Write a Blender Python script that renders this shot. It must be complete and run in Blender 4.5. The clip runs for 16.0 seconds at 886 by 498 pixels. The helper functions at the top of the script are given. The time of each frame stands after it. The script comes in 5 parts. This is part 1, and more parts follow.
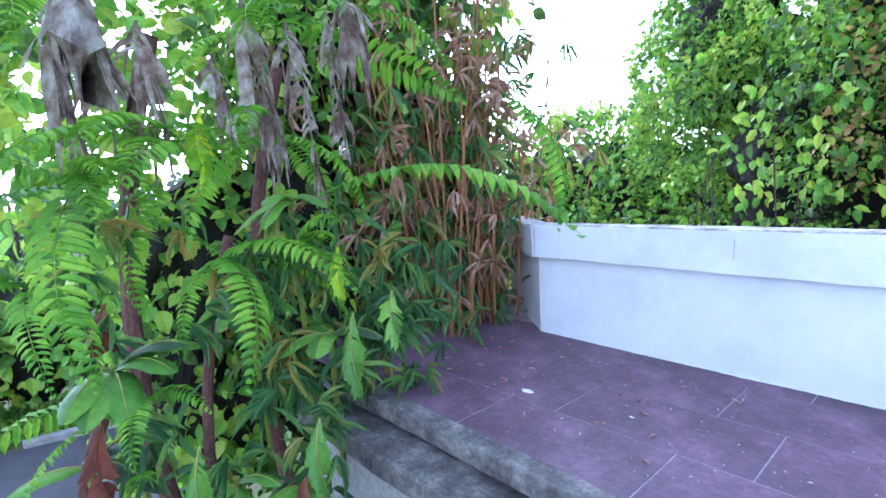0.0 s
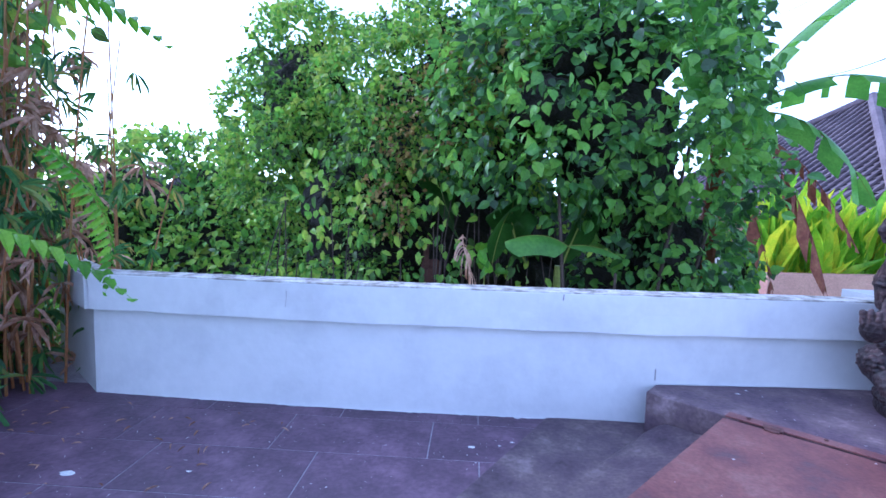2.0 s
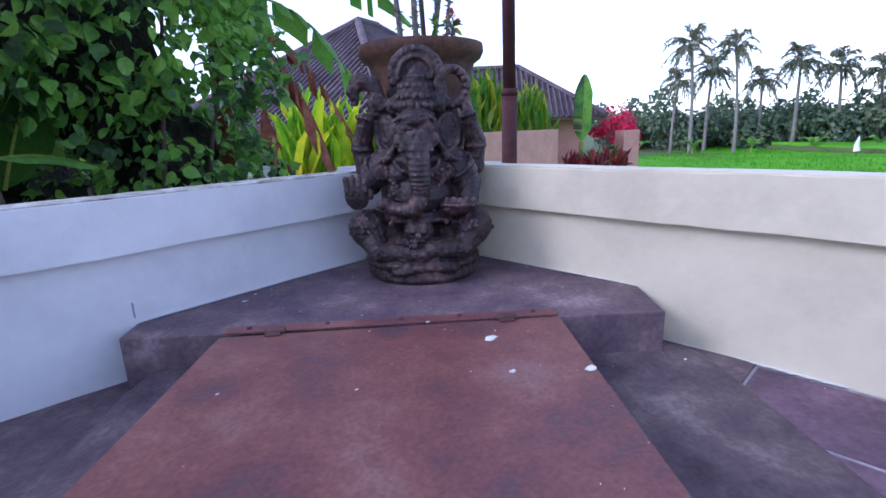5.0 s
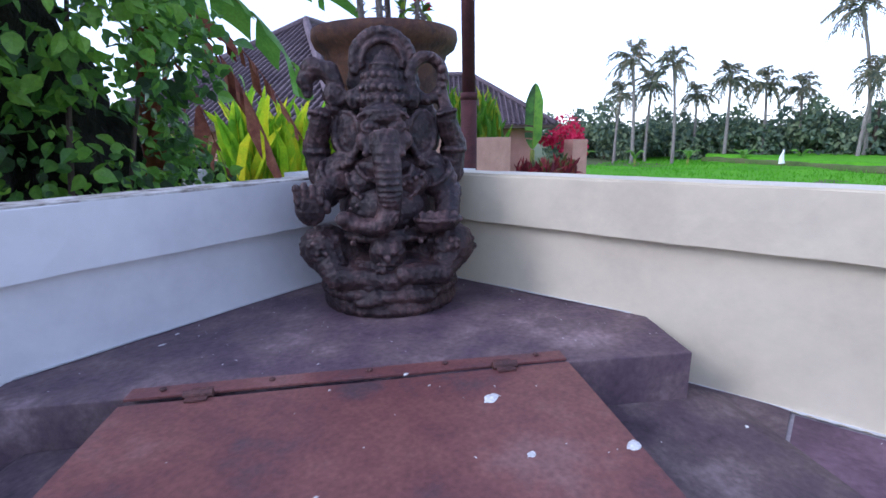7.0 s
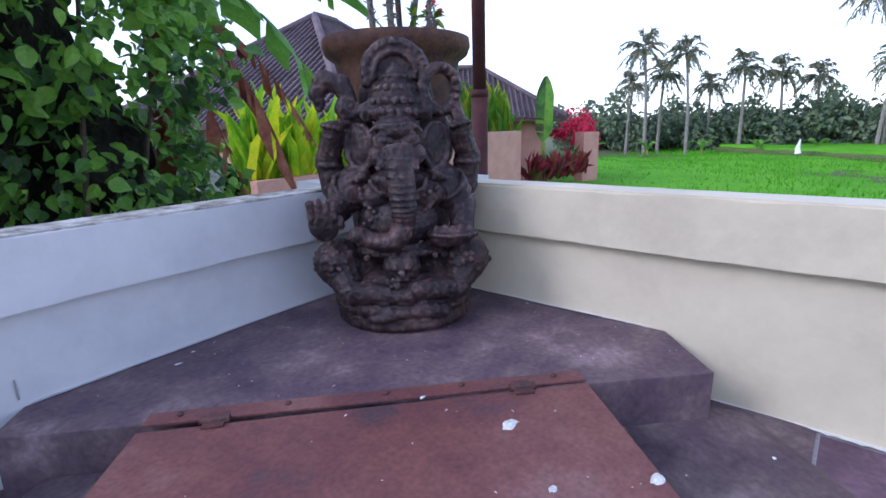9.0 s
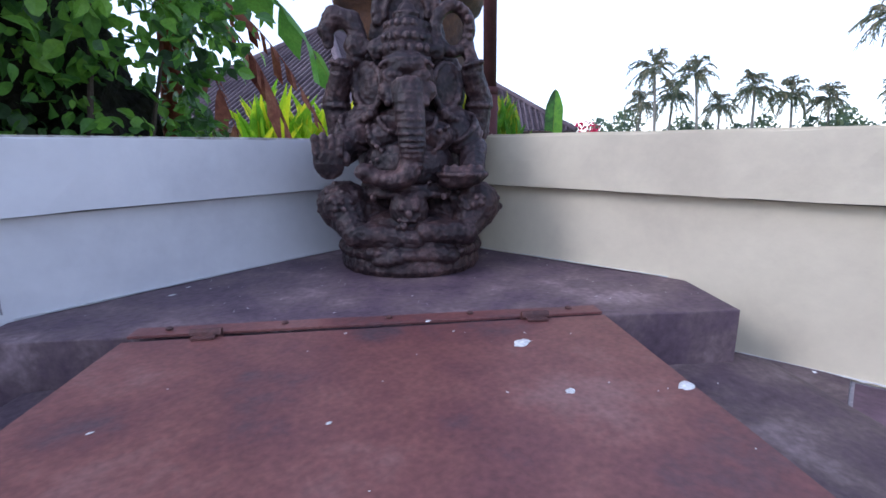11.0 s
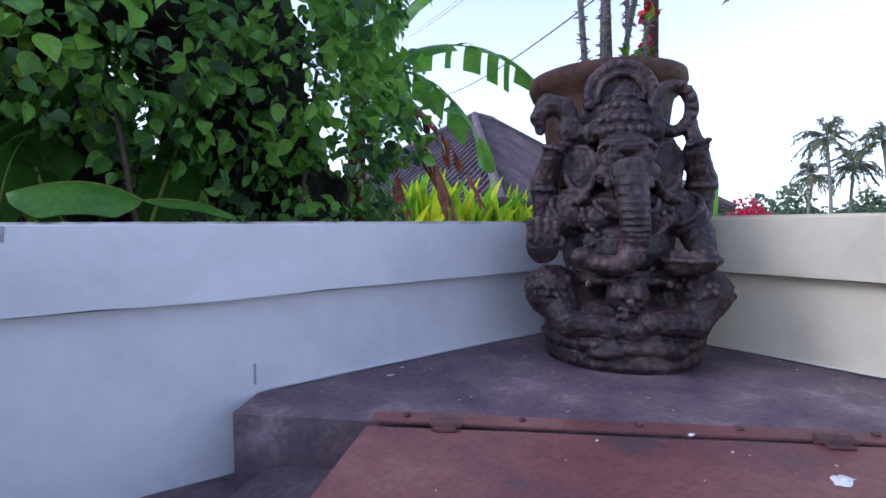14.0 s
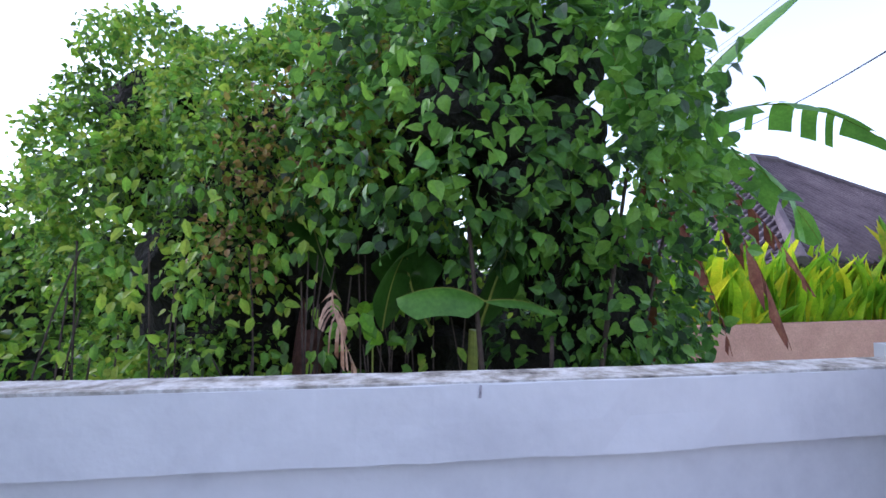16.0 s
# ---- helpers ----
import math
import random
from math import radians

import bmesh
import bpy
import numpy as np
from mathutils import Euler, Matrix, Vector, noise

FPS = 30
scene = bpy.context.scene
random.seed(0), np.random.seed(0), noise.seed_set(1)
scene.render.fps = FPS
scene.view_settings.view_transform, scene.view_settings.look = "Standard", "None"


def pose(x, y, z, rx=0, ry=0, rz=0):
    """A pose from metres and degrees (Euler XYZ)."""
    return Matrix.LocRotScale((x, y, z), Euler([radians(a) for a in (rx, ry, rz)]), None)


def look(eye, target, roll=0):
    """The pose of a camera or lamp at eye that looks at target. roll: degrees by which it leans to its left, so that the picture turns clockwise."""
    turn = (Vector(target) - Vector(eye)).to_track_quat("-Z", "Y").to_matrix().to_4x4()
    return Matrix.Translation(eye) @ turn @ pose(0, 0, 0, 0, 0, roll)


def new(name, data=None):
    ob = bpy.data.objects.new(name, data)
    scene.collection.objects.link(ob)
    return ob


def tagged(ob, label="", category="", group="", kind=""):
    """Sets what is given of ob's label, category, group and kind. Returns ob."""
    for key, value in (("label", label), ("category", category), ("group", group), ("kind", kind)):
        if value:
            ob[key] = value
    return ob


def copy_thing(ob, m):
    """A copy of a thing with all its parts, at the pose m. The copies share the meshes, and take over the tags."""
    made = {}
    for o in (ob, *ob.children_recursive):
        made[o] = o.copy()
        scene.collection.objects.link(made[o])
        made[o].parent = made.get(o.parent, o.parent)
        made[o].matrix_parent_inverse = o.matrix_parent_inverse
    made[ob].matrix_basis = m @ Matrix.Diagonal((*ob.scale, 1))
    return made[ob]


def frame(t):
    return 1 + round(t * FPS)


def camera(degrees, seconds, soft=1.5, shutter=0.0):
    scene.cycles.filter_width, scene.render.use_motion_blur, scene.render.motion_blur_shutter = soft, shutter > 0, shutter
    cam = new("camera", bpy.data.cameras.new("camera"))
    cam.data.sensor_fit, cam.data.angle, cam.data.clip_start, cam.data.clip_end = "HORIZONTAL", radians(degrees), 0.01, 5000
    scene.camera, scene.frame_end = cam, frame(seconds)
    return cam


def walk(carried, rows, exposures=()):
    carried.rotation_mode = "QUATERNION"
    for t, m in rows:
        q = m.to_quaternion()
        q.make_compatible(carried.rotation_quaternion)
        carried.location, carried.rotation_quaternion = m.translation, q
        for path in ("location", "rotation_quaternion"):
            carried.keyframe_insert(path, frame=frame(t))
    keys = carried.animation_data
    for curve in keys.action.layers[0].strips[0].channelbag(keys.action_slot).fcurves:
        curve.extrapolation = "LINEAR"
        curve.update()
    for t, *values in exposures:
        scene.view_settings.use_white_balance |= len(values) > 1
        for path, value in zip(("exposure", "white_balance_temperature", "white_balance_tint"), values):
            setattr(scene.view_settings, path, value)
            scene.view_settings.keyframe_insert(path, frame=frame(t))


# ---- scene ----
cam = camera(84.38, 16.0, soft=1.6)
PATH = [
    (0, 1.788, -2.373, 0.888, 83.15, 2.86, 47.84),
    (0.5, 1.820, -2.406, 0.976, 83.03, 1.68, 37.76),
    (1, 1.912, -2.432, 1.006, 84.40, 0.61, 29.71),
    (1.5, 1.936, -2.473, 1.067, 84.77, -1.98, 17.45),
    (2, 2.006, -2.459, 1.062, 85.05, -1.80, 3.57),
    (2.5, 2.223, -2.432, 1.005, 83.05, -1.16, -5.91),
    (3, 2.352, -2.340, 0.952, 80.66, 0.68, -14.80),
    (3.5, 2.414, -2.261, 0.923, 78.97, -0.22, -22.32),
    (4, 2.512, -2.211, 0.870, 77.74, 0.11, -31.77),
    (4.5, 2.559, -2.119, 0.848, 76.94, 0.72, -39.60),
    (5, 2.575, -1.961, 0.840, 76.41, 1.95, -45.16),
    (7.5, 2.798, -1.620, 0.819, 77.05, 0.63, -51.03),
    (8, 2.797, -1.612, 0.841, 76.78, 0.86, -50.61),
    (8.5, 2.799, -1.624, 0.886, 76.53, 1.55, -50.67),
    (9, 2.798, -1.606, 0.888, 76.20, 1.43, -49.80),
    (9.5, 2.813, -1.601, 0.832, 76.04, 1.44, -49.92),
    (10, 2.808, -1.589, 0.747, 76.18, 0.75, -49.10),
    (12.5, 2.790, -1.583, 0.573, 82.58, 0.53, -48.13),
    (13, 2.745, -1.532, 0.603, 84.03, 0.35, -45.11),
    (13.5, 2.712, -1.469, 0.624, 85.81, 0.32, -39.54),
    (14, 2.656, -1.358, 0.648, 87.23, 0.45, -33.56),
    (14.5, 2.573, -1.316, 0.709, 88.34, 0.46, -25.21),
    (15, 2.477, -1.301, 0.748, 89.69, 0.24, -17.28),
    (15.5, 2.395, -1.298, 0.823, 91.01, 0.28, -13.24),
    (16, 2.243, -1.291, 0.929, 93.08, 0.06, -5.81),
]
EXPOSURES = [(0.0, 1.7, 5050, 19), (1.0, 1.35, 4750, 24), (2.0, 1.0, 4600, 24), (2.5, .85, 4650, 27), (3.5, .65, 4900, 28), (5.0, .35, 5100, 27), (9.0, .3, 5350, 23), (12.5, .25, 5400, 22), (13.5, .1, 5300, 22), (14.5, .45, 5300, 24), (16.0, .55, 5500, 24)]
walk(cam, [(t, pose(x, y, z, rx, ry, rz)) for t, x, y, z, rx, ry, rz in PATH], EXPOSURES)

# ---- sky and sun: bright thin overcast ----
world = bpy.data.worlds.new("world")
scene.world = world
world.use_nodes = True
wn, wl = world.node_tree.nodes, world.node_tree.links
sky = wn.new("ShaderNodeTexSky")
sky.sky_type, sky.sun_disc = "NISHITA", False
sky.sun_elevation, sky.sun_rotation = radians(34), radians(297)
sky.air_density, sky.dust_density, sky.ozone_density = 1.0, 1.0, 1.0
haze = wn.new("ShaderNodeHueSaturation")
haze.inputs["Saturation"].default_value = 0.5
wl.new(sky.outputs[0], haze.inputs["Color"])
wl.new(haze.outputs[0], wn["Background"].inputs["Color"])
wn["Background"].inputs["Strength"].default_value = 0.30
sun_data = bpy.data.lights.new("sun", "SUN")
sun_data.energy, sun_data.angle, sun_data.color = 0.6, radians(18), (1.0, 0.94, 0.84)
sun = new("sun", sun_data)
sun.matrix_world = look((-6.0, 3.0, 4.5), (0, 0, 0))

# ---- helpers for building ----
rng = np.random.default_rng(7)


def material(name, colors, scale=6.0, rough=0.8, bump=0.3, fine=60.0, metal=0.0, leafy=0.0, vary=0.0, spec=0.4, detail=6.0, relief=0.01, grain_amount=0.35):
    """A procedural surface: colours blended by coarse noise, darkened by fine grain, with relief."""
    m = bpy.data.materials.new(name)
    m.use_nodes = True
    n, l = m.node_tree.nodes, m.node_tree.links
    p = n["Principled BSDF"]
    p.inputs["Roughness"].default_value, p.inputs["Metallic"].default_value = rough, metal
    p.inputs["Specular IOR Level"].default_value = spec
    tc = n.new("ShaderNodeTexCoord")
    a, b = n.new("ShaderNodeTexNoise"), n.new("ShaderNodeTexNoise")
    for tex, s in ((a, scale), (b, fine)):
        tex.inputs["Scale"].default_value, tex.inputs["Detail"].default_value = s, detail
        l.new(tc.outputs["Object"], tex.inputs["Vector"])
    a.inputs["Roughness"].default_value = 0.66
    ramp = n.new("ShaderNodeValToRGB")
    while len(ramp.color_ramp.elements) < len(colors):
        ramp.color_ramp.elements.new(0.5)
    for i, c in enumerate(colors):
        e = ramp.color_ramp.elements[i]
        e.position, e.color = 0.32 + 0.36 * i / max(1, len(colors) - 1), (*c, 1)
    last = ramp.outputs[0]
    if leafy or vary:
        geo = n.new("ShaderNodeNewGeometry") if leafy else n.new("ShaderNodeObjectInfo")
        mixer = n.new("ShaderNodeMath")
        mixer.operation = "MULTIPLY_ADD"
        mixer.inputs[1].default_value = leafy or vary
        l.new(geo.outputs["Random Per Island" if leafy else "Random"], mixer.inputs[0])
        sub = n.new("ShaderNodeMath")
        sub.operation = "SUBTRACT"
        sub.inputs[1].default_value = (leafy or vary) / 2
        l.new(a.outputs[0], sub.inputs[0])
        l.new(sub.outputs[0], mixer.inputs[2])
        l.new(mixer.outputs[0], ramp.inputs[0])
    else:
        l.new(a.outputs[0], ramp.inputs[0])
    grain = n.new("ShaderNodeMix")
    grain.data_type, grain.blend_type = "RGBA", "MULTIPLY"
    grain.inputs["Factor"].default_value = grain_amount
    gr = n.new("ShaderNodeMapRange")
    gr.inputs[1].default_value, gr.inputs[2].default_value, gr.inputs[3].default_value, gr.inputs[4].default_value = 0.3, 0.7, 0.4, 1.3
    l.new(b.outputs[0], gr.inputs[0])
    l.new(last, grain.inputs["A"])
    l.new(gr.outputs[0], grain.inputs["B"])
    l.new(grain.outputs["Result"], p.inputs["Base Color"])
    bm = n.new("ShaderNodeBump")
    bm.inputs["Strength"].default_value, bm.inputs["Distance"].default_value = bump, relief
    l.new(b.outputs[0], bm.inputs["Height"])
    l.new(bm.outputs[0], p.inputs["Normal"])
    if leafy:
        tr = n.new("ShaderNodeBsdfTranslucent")
        l.new(grain.outputs["Result"], tr.inputs["Color"])
        mx = n.new("ShaderNodeMixShader")
        mx.inputs[0].default_value = 0.42
        l.new(p.outputs[0], mx.inputs[1])
        l.new(tr.outputs[0], mx.inputs[2])
        l.new(mx.outputs[0], n["Material Output"].inputs["Surface"])
    return m


def part(name, bm, mat, parent=None, label="", smooth=False):
    """Links a bmesh, or a (verts, faces) pair, as one mesh object."""
    me = bpy.data.meshes.new(name)
    if isinstance(bm, tuple):
        me.from_pydata([tuple(v) for v in bm[0]], [], [tuple(f) for f in bm[1]])
    else:
        bmesh.ops.recalc_face_normals(bm, faces=bm.faces)
        bm.to_mesh(me)
        bm.free()
    if smooth:
        me.polygons.foreach_set("use_smooth", [True] * len(me.polygons))
    me.materials.append(mat)
    ob = new(name, me)
    if parent:
        ob.parent = parent
    if label:
        ob["label"] = label
    return ob


def empty(name, m, label, category, group="", kind=""):
    ob = tagged(new(name), label, category, group, kind)
    ob.matrix_world = m
    return ob


def prism(outline, z0, z1, bevel=0.0):
    """An upright block over a plan outline."""
    bm = bmesh.new()
    low = [bm.verts.new((x, y, z0)) for x, y in outline]
    top = [bm.verts.new((x, y, z1)) for x, y in outline]
    k = len(outline)
    bm.faces.new(top)
    bm.faces.new(low[::-1])
    for i in range(k):
        bm.faces.new((low[i], low[(i + 1) % k], top[(i + 1) % k], top[i]))
    if bevel:
        bmesh.ops.bevel(bm, geom=list(bm.edges), offset=bevel, segments=2, affect="EDGES", profile=0.6)
    return bm


def cut_long(bm, step):
    """Cuts long edges so that an edge can be made uneven."""
    for _ in range(6):
        long = [e for e in bm.edges if e.calc_length() > step]
        if not long:
            break
        bmesh.ops.subdivide_edges(bm, edges=long, cuts=1, use_grid_fill=True)
    return bm


def roughen(bm, amount, size):
    for v in bm.verts:
        v.co += noise.noise_vector(v.co * size) * amount
    return bm


def tube(points, radii, sides=8):
    """A round, tapered tube along points."""
    pts = [Vector(p) for p in points]
    if not hasattr(radii, "__len__"):
        radii = [radii] * len(pts)
    verts, faces = [], []
    side = None
    for i, p in enumerate(pts):
        d = (pts[min(i + 1, len(pts) - 1)] - pts[max(i - 1, 0)]).normalized()
        side = d.orthogonal().normalized() if side is None else (side - d * side.dot(d)).normalized()
        other = d.cross(side)
        for k in range(sides):
            a = math.tau * k / sides
            verts.append(p + (side * math.cos(a) + other * math.sin(a)) * radii[i])
    for i in range(len(pts) - 1):
        for k in range(sides):
            j = (k + 1) % sides
            faces.append((i * sides + k, i * sides + j, i * sides + sides + j, i * sides + sides + k))
    faces.append(tuple(range(sides))[::-1])
    faces.append(tuple(range((len(pts) - 1) * sides, len(pts) * sides)))
    return verts, faces


def join(pairs):
    verts, faces = [], []
    for v, f in pairs:
        o = len(verts)
        verts.extend(v)
        faces.extend(tuple(i + o for i in q) for q in f)
    return verts, faces


def bezier(a, b, c, k):
    a, b, c = Vector(a), Vector(b), Vector(c)
    ctrl = b * 2 - (a + c) / 2
    return [a * (1 - t) ** 2 + ctrl * 2 * t * (1 - t) + c * t * t for t in np.linspace(0, 1, k)]


def lathe(profile, sides=40):
    verts = [(r * math.cos(math.tau * k / sides), r * math.sin(math.tau * k / sides), z) for r, z in profile for k in range(sides)]
    faces = [(i * sides + k, i * sides + (k + 1) % sides, (i + 1) * sides + (k + 1) % sides, (i + 1) * sides + k) for i in range(len(profile) - 1) for k in range(sides)]
    return verts, faces


def unit(v):
    return v / np.maximum(np.linalg.norm(v, axis=-1, keepdims=True), 1e-9)


# a leaf along x, its blade folded along the midrib: (along, across, up)
LEAF = np.array([(0, 0, 0), (.3, .42, .1), (.3, 0, 0), (.3, -.42, .1), (.68, .36, .04), (.68, 0, -.05), (.68, -.36, .04), (1, 0, -.16)])
LEAF_FACES = [(0, 2, 1), (0, 3, 2), (1, 2, 5, 4), (2, 3, 6, 5), (4, 5, 7), (5, 6, 7)]


# the same with a rounder outline and a drip tip, for leaves seen close by
FULL = np.array([(0, 0, 0)] + [q for t, w, z in ((.12, .30, .0), (.32, .47, .0), (.56, .42, -.03), (.78, .22, -.08)) for q in ((t, w, z + .09 * w * 2), (t, 0, z), (t, -w, z + .09 * w * 2))] + [(1, 0, -.17)])
FULL_FACES = [(0, 2, 1), (0, 3, 2)] + [f for k in (1, 4, 7) for f in ((k, k + 1, k + 4, k + 3), (k + 1, k + 2, k + 5, k + 4))] + [(10, 11, 13), (11, 12, 13)]


def leaves(base, along, normal, length, width, full=False):
    """Many leaves as one (verts, faces) pair: arrays of base, direction, normal, length and width."""
    shape, shape_faces = (FULL, FULL_FACES) if full else (LEAF, LEAF_FACES)
    along = unit(along)
    across = unit(np.cross(normal, along))
    up = np.cross(along, across)
    length, width = np.broadcast_to(length, len(base)), np.broadcast_to(width, len(base))
    v = (base[:, None] + shape[None, :, 0, None] * (along * length[:, None])[:, None]
         + shape[None, :, 1, None] * (across * width[:, None])[:, None] + shape[None, :, 2, None] * (up * length[:, None])[:, None])
    f = [tuple(i + len(shape) * k for i in q) for k in range(len(base)) for q in shape_faces]
    return v.reshape(-1, 3), f


def rand_dirs(n):
    return unit(rng.normal(size=(n, 3)))


def crown(blobs, n, size, depth=0.35, droop=0.6, facing=None, rough=0.45, gaps=-.12, full=False):
    """Leaves over a heap of ellipsoids, drooping outward, with an uneven skin and gaps."""
    out = []
    areas = np.array([rx * rz + ry * rz + rx * ry for _, (rx, ry, rz) in blobs])
    for (c, r), share in zip(blobs, areas / areas.sum()):
        k = int(n * share)
        d = rand_dirs(k * (2 if facing is not None else 1))
        if facing is not None:
            d = d[(d @ np.array(facing)) > -0.25][:k]
        lump = np.array([noise.noise(Vector(q * 2.3) + Vector(c)) + 0.5 * noise.noise(Vector(q * 6.0) + Vector(c)) for q in d])
        p = np.array(c) + d * np.array(r) * (1 + rough * lump - depth * rng.random(len(d)) ** 2)[:, None]
        inside = np.zeros(len(p), bool)
        for c2, r2 in blobs:
            if c2 is not c and abs(c2[0] - c[0]) < r[0] + r2[0] and abs(c2[2] - c[2]) < r[2] + r2[2]:
                inside |= (((p - np.array(c2)) / (np.array(r2) * 0.78)) ** 2).sum(1) < 1
        clumped = np.array([noise.noise(Vector(q * 1.9)) + .6 * noise.noise(Vector(q * 4.7)) for q in p])
        keep = ~inside & (clumped > gaps - .35 * rng.random(len(p)))
        p, d, clumped = p[keep], d[keep], clumped[keep]
        p = p + d * (.12 * clumped * min(r))[:, None]
        a = d * 0.6 + rng.normal(size=p.shape) * 0.75 + np.array([0, 0, -droop])
        nrm = d * .7 + np.array([0, 0, 0.9]) + rng.normal(size=p.shape) * 0.75
        s = size * (0.55 + 0.9 * rng.random(len(p)))
        out.append(leaves(p, a, nrm, s, s * (0.62 + 0.3 * rng.random(len(p))), full))
    return join(out)


def clumps(blobs, per, size, facing, void=None, hollow=0):
    """Small leafy clumps set over the skin of larger heaps, with hollows between them."""
    out = []
    for c, r in blobs:
        d = rand_dirs(per * 4)
        d = d[(d @ np.array(facing)) > -0.2][:per]
        for q in d:
            p = np.array(c) + q * np.array(r) * (.86 + .2 * rng.random())
            if void is not None and void(p):
                continue
            if hollow and p[2] < hollow:
                if rng.random() < .5:
                    continue
                p = p + np.array([0, .35 * min(1, (hollow - p[2]) * 2), 0])
            s = size * (.65 + .7 * rng.random())
            out.append((tuple(p), (s * 1.1, s, s * (.8 + .5 * rng.random()))))
    return out


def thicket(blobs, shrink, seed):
    """Lumpy closed heaps that stand in for the dense, shaded inside of a bush."""
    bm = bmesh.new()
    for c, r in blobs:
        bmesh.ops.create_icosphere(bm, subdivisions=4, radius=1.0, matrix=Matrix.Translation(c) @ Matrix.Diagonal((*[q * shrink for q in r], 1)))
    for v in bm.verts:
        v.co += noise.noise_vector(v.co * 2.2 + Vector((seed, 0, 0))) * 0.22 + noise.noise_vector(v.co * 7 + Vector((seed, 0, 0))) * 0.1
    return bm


# ---- materials ----
white_paint = material("white_paint", [(0.5292, 0.5346, 0.5500), (0.6076, 0.6138, 0.6200), (0.6468, 0.6484, 0.6500)], 2.2, .55, .3, 22, relief=.006, grain_amount=.05)
cream_paint = material("cream_paint", [(0.5150, 0.4559, 0.3330), (0.5974, 0.5335, 0.3860), (0.6386, 0.5723, 0.4162)], 2.2, .55, .3, 22, relief=.006, grain_amount=.05)
edge_cement = material("worn_edge", [(.06, .055, .052), (.14, .13, .12), (.27, .26, .235)], 9, .85, .5, 60, grain_amount=.6)
mossy_top = material("mossy_top", [(.06, .055, .05), (.30, .28, .24), (.52, .51, .48), (.60, .59, .57)], 9, .9, .5, 70)
slate = material("slate_tile", [(0.0672, 0.0409, 0.0597), (0.1269, 0.0760, 0.1094), (0.2242, 0.1379, 0.1865)], 3.2, .55, .25, 45, vary=.06, grain_amount=.42)
mortar = material("mortar", [(0.2295, 0.2093, 0.2295), (0.4050, 0.3847, 0.4050)], 12, .9, .4, 90)
cement = material("cement_screed", [(0.0600, 0.0402, 0.0519), (0.0984, 0.0686, 0.0827), (0.1380, 0.1019, 0.1039), (0.2280, 0.1764, 0.1802)], 5.0, .7, .35, 60, grain_amount=.42)
stone_plinth = material("plinth_cement", [(0.0640, 0.0415, 0.0568), (0.1144, 0.0756, 0.0972), (0.1601, 0.1122, 0.1187), (0.2898, 0.2135, 0.2228)], 4.2, .62, .3, 55, grain_amount=.42)
rust = material("red_oxide_steel", [(0.0900, 0.0560, 0.0640), (0.1560, 0.0590, 0.0560), (0.2020, 0.0800, 0.0680), (0.2420, 0.1230, 0.1080)], 3.4, .46, .25, 80, relief=.003, grain_amount=.42)
rust_dark = material("rusty_hinge", [(.06, .03, .03), (.14, .06, .05)], 20, .6, .4, 120)
dropping = material("bird_dropping", [(.6, .6, .58), (.85, .85, .82)], 30, .8, .3, 120)
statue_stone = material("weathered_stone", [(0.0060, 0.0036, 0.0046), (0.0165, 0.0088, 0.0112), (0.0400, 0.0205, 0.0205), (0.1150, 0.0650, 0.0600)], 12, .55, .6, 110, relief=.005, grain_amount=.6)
# ridges of the carving mixed paler by pointiness and blotches, hollows left dark
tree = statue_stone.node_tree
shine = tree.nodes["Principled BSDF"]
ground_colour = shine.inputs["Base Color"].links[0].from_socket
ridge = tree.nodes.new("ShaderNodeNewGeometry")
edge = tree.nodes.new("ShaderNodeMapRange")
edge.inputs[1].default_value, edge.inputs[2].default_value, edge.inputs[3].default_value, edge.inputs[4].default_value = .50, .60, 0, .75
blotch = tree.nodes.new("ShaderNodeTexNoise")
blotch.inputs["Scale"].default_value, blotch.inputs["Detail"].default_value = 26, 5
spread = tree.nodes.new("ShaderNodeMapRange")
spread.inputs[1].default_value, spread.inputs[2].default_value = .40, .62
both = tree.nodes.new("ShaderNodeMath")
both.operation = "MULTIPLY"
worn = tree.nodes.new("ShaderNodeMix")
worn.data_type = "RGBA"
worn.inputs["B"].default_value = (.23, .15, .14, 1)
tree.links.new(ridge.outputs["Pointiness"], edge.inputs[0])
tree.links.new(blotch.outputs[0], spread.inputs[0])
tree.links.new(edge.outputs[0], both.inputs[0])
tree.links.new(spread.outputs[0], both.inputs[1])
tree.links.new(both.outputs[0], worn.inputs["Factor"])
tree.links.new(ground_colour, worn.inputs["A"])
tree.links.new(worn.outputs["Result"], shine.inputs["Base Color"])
terracotta = material("stained_pot", [(.022, .013, .011), (.060, .027, .019), (.100, .046, .022), (.045, .025, .021)], 7, .8, .5, 60)
soil = material("soil", [(.03, .02, .015), (.07, .05, .035)], 12, .95, .6, 50)
pink = material("pink_render", [(.50, .25, .20), (.62, .33, .26)], 2.0, .85, .2, 40)
grey_render = material("grey_render", [(.25, .24, .23), (.42, .40, .38)], 2.5, .85, .3, 40)
door_red = material("oxblood_door", [(.09, .02, .02), (.15, .03, .03)], 4, .5, .2, 40)
roof_tile = material("roof_tile", [(.07, .05, .06), (.12, .09, .10), (.17, .13, .14)], 1.2, .8, .3, 20, vary=.1)
pole_paint = material("brown_pole", [(.05, .02, .022), (.09, .035, .035)], 5, .75, .2, 60, spec=.15)
cable_black = material("cable", [(.015, .015, .018), (.03, .03, .03)], 5, .6, .1, 50)
asphalt = material("asphalt", [(.05, .05, .055), (.08, .08, .085)], 3, .85, .5, 120)
